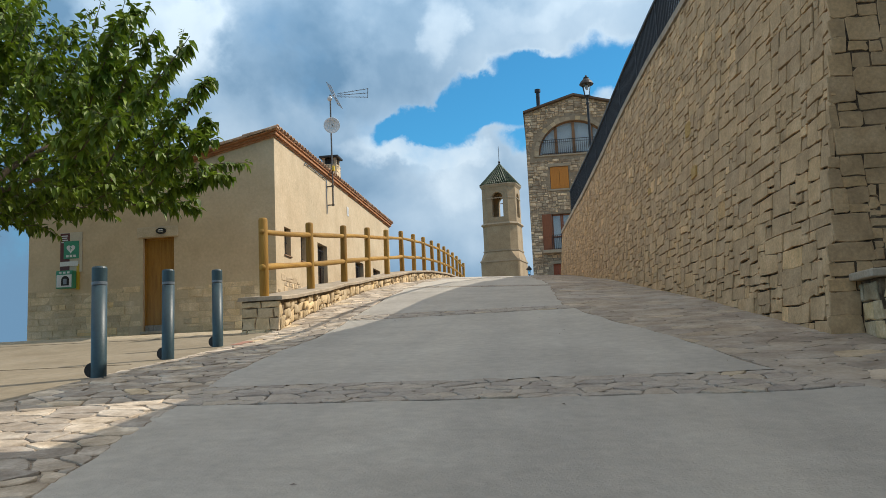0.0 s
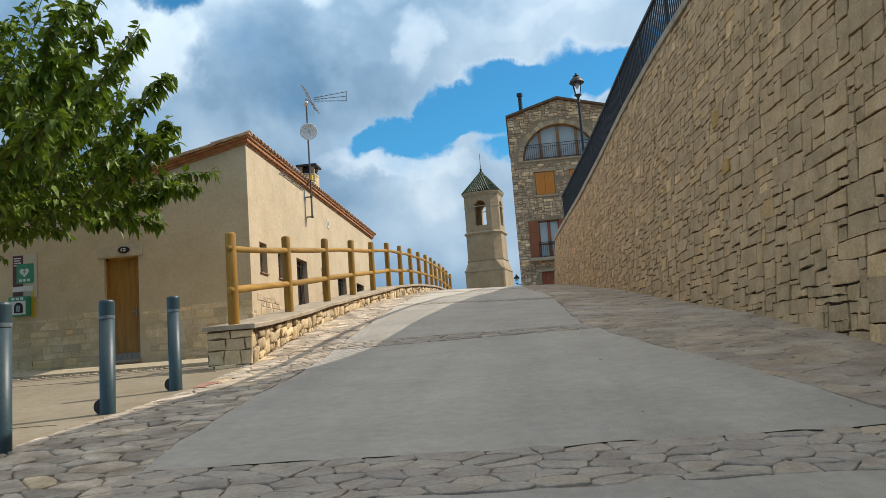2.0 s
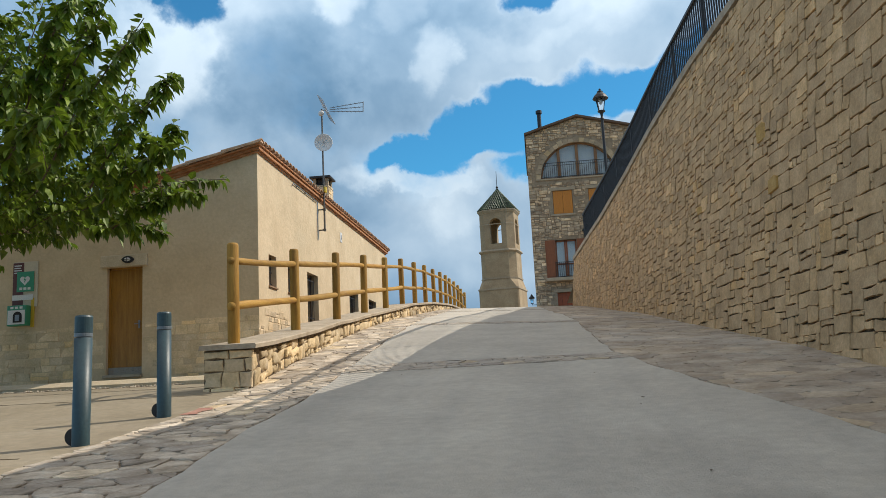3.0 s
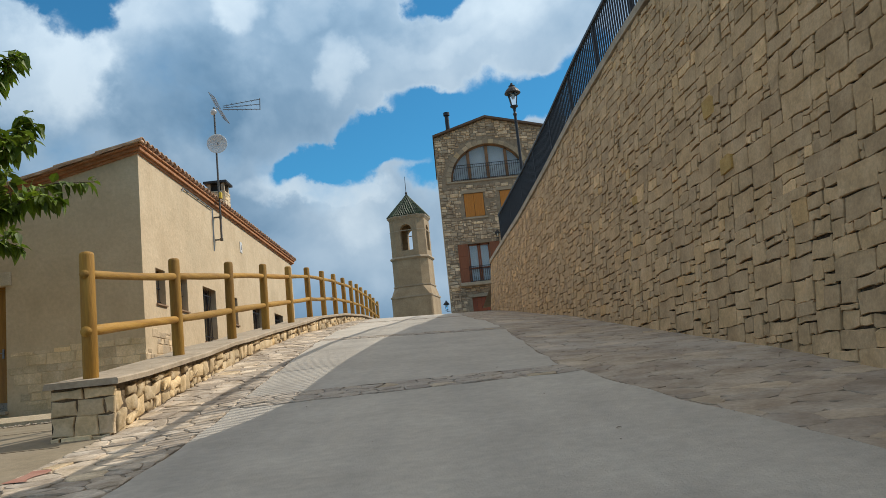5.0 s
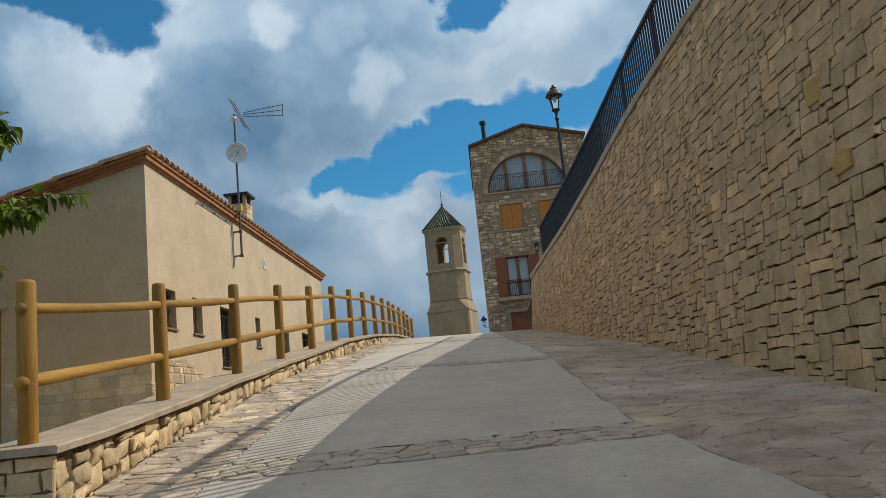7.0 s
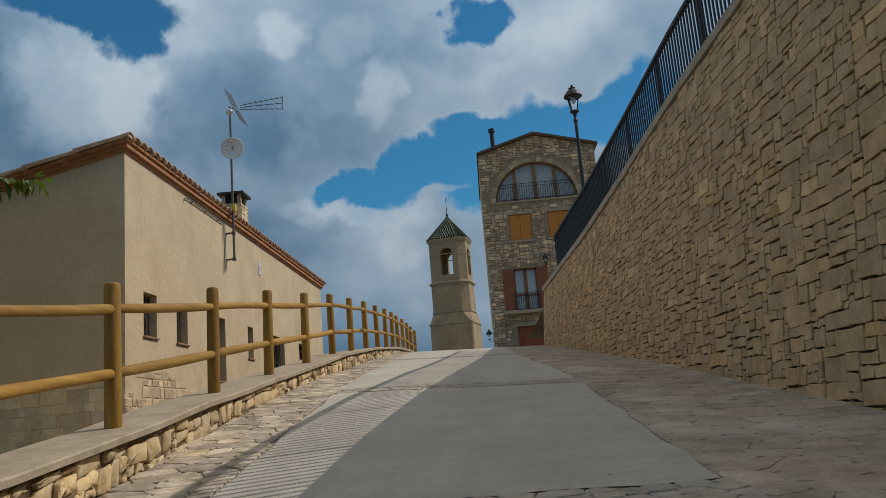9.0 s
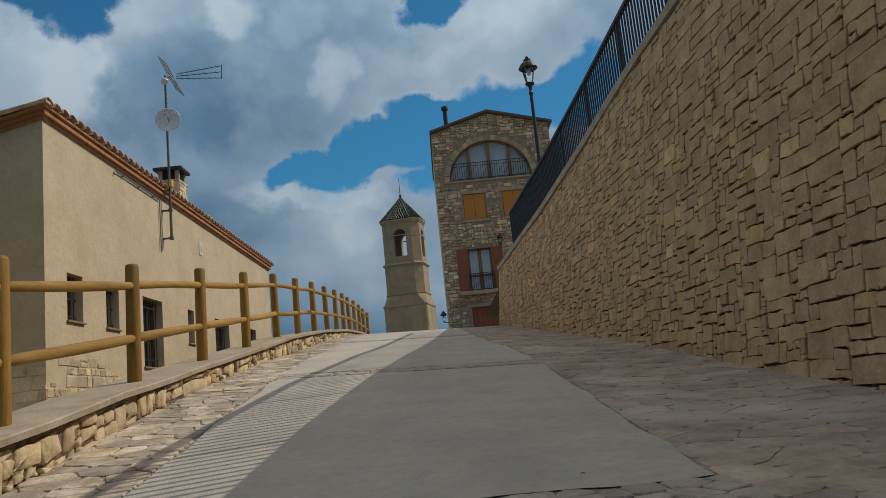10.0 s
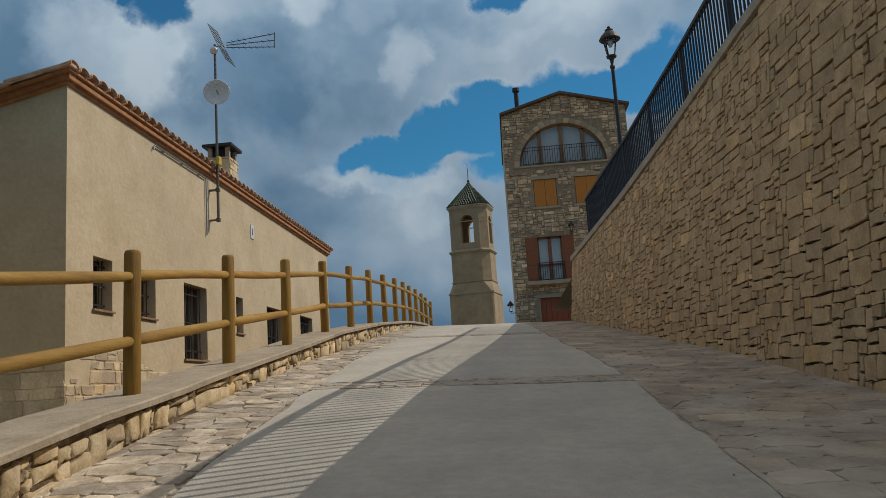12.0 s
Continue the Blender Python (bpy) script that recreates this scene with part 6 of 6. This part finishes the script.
cells = rubble(CURB_Y0 + 0.03, 40.0, lambda u: 0.02, 0.62, srng, curb_keep, 0.020, 0.020, lambda u: lerp(u, [10, 14, 30], [0.92, 0.85, 0.8]), 1.35)
outl = [[(u, ramp_z(CURB_IN, u) + v) for u, v in c] for c in cells]
lay_stones("stone", outl, M_CURB, M_CURB_I, low_wall, on_curb, 0.018, 0.014, 35, lambda u, v: u < 24, tilt=0.16, spread=(0.2, 2.2), bulge=0.005)
outl = coursed(CURB_OUT, CURB_IN - 0.0, lambda x: 1.45, lambda x: 2.04, srng, (0.13, 0.19), (0.9, 2.6), 0.007)
lay_stones("quoin", outl, M_PLINTH, M_PLINTH, low_wall, lambda u, v, out: (u, CURB_Y0 - out, v), 0.02, 0.010, 36, lambda u, v: True)

# plinth of the house
plinth = part("plinth", box(new_bm(), HX - 0.05, HX + 0.004, HY0 + 0.02, HY0 + 3.0, 1.6, 2.6), M_MORTAR, house, "exposed stone plinth")


def plinth_top(u):
    return 3.25 + 0.05 * math.sin(u * 2.1)


outl = coursed(0.0, HX - HXL, lambda u: 1.6, plinth_top, srng, (0.13, 0.24), (1.1, 2.8), 0.009,
               blocked=lambda u, v: DOOR[0] - 0.03 < u < DOOR[1] + 0.03 and v > DOOR[2] - 0.08)
lay_stones("stone", outl, M_PLINTH, M_PLINTH, plinth, lambda u, v, out: (HX - u, HY0 - out, v), 0.009, 0.007, 37, lambda u, v: True)
outl = coursed(0.0, 3.4, lambda u: 2.2, lambda u: lerp(u, [0, 0.5, 1.0, 1.6, 2.4, 3.4], [3.35, 3.5, 3.4, 3.45, 3.2, 3.1]), srng, (0.12, 0.22), (0.9, 2.2), 0.02,
               blocked=lambda u, v: v > 2.85 and noise.noise(Vector((u * 2.3, v * 3.1, 6.6))) > 0.3)
lay_stones("stone", outl, M_SIDE, M_SIDE, plinth, lambda u, v, out: (HX + 0.004 + out, HY0 + u, v), 0.008, 0.012, 38, lambda u, v: True)

# rubble face of the tall house
def far_blocked(x, z):
    if any(a - 0.08 < x < b + 0.08 and c - 0.13 < z < d + 0.08 for a, b, c, d in SQUARE):
        return True
    return z > ARCH_Z - 0.22 and math.hypot(x - ARCH_C, (z - ARCH_Z) / 0.96) < ARCH_R + 0.36


def far_trim(a, b, lo, hi):
    a, b, hi = max(a, BX0), min(b, BX1), min(hi, eave_line((a + b) / 2) - 0.01)
    if b <= a or hi <= lo or any(far_blocked(x, z) for x in (a, (a + b) / 2, b) for z in (lo, hi)):
        return None
    return a, b, lo, hi


outl = rubble(BX0, BX1, lambda x: 4.2, 17.7, srng, far_trim, 0.03, 0.04, lambda x: 0.95)
lay_stones("stone", outl, M_FAR, M_FAR, tall_house, lambda u, v, out: (u, BY - out, v), 0.04, 0.025, 39, None)

# ---- paving stones ----
def on_street(u, v, out):
    return (u, v, ramp_z(u, v) + out)


def on_strip(u, v, out):
    w = v + skew(u, v)
    return (u, w, ramp_z(u, w) + out)


def side_clip(poly, edge, cy, keep_low, shift):
    """Cuts an outline along the line x = edge(y) near cy."""
    s = (edge(cy + 0.2) - edge(cy - 0.2)) / 0.4
    c = edge(cy) - s * cy
    return clip_poly(poly, 1, -s, c - shift) if keep_low else clip_poly(poly, -1, s, -(c + shift))


def x_left(y):
    return lerp(y, XL_Y, XL_X)


def x_right(y):
    return lerp(y, XR_Y, XR_X)


def x_outer(y):
    return CURB_IN - 0.02 if y > 9.9 else EDGE - (0.0 if y > 4.6 else 0.01)


def x_wall(y):
    return foot_x(max(y, CORNER)) + (1.9 if y < CORNER else 0.0)


def left_clip(poly, cx, cy):
    return side_clip(side_clip(poly, x_left, cy, True, 0.012), x_outer, cy, False, 0.0)


def right_clip(poly, cx, cy):
    return side_clip(side_clip(poly, x_right, cy, False, 0.01), x_wall, cy, True, -0.05)


def strip_clip(a, b):
    def cut(poly, cx, cy):
        poly = clip_poly(clip_poly(poly, 0, 1, b - 0.012), 0, -1, -(a + 0.012))
        return side_clip(side_clip(poly, x_left, cy, False, -0.02), x_right, cy, True, -0.02)
    return cut


outl = crazy(-4.6, -1.0, -8.0, 9.9, 0.26, 0.19, 0.009, srng, lambda x, y: x_outer(y) - 0.2 < x < x_left(y) + 0.2, left_clip, 0.46)
lay_stones("paving_stone", outl, M_PAVE, M_PAVE_I, pavement, on_street, 0.007, 0.006, 41, lambda u, v: v > 3.2, tilt=0.012)
outl = crazy(-3.6, -2.2, 9.9, 38, 0.27, 0.21, 0.008, srng, lambda x, y: x_outer(y) - 0.15 < x < x_left(y) + 0.15, left_clip, 0.46)
lay_stones("paving_stone", outl, M_PAVE, M_PAVE_I, pavement, on_street, 0.007, 0.007, 42, lambda u, v: v < 19, tilt=0.012)
for a, b in STRIPS:
    outl = crazy(-3.0, 3.0, a, b, 0.21, (b - a) / (5 if b - a > 0.6 else 4), 0.004 if a < 6 else 0.008, srng, lambda x, y: x_left(y) - 0.2 < x < x_right(y) + 0.2, strip_clip(a, b), 0.46)
    lay_stones("paving_stone", outl, M_STRIP, M_STRIP_I, pavement, on_strip, 0.009, 0.006, 43, lambda u, v: v < 18, tilt=0.01)
outl = crazy(-0.6, 5.4, -6.0, 31, 0.38, 0.28, -0.006, srng, lambda x, y: x_right(y) - 0.2 < x < x_wall(y) + 0.2, right_clip)
lay_stones("flagstone", outl, M_FLAG, M_FLAG_I, pavement, on_street, 0.003, 0.003, 44, lambda u, v: 3.5 < v < 14, tilt=0.005)

# a worn patch of red colour on the paving beside the low wall
sheet("red_patch", lambda y: (-3.42 + 0.03 * math.sin(y * 9), -3.27 + 0.10 * (y - 8.4) + 0.03 * math.sin(y * 23)), [8.30 + 0.07 * k for k in range(6)], ramp_z, M_REDTILE, 6, parent=pavement, lift=0.012)
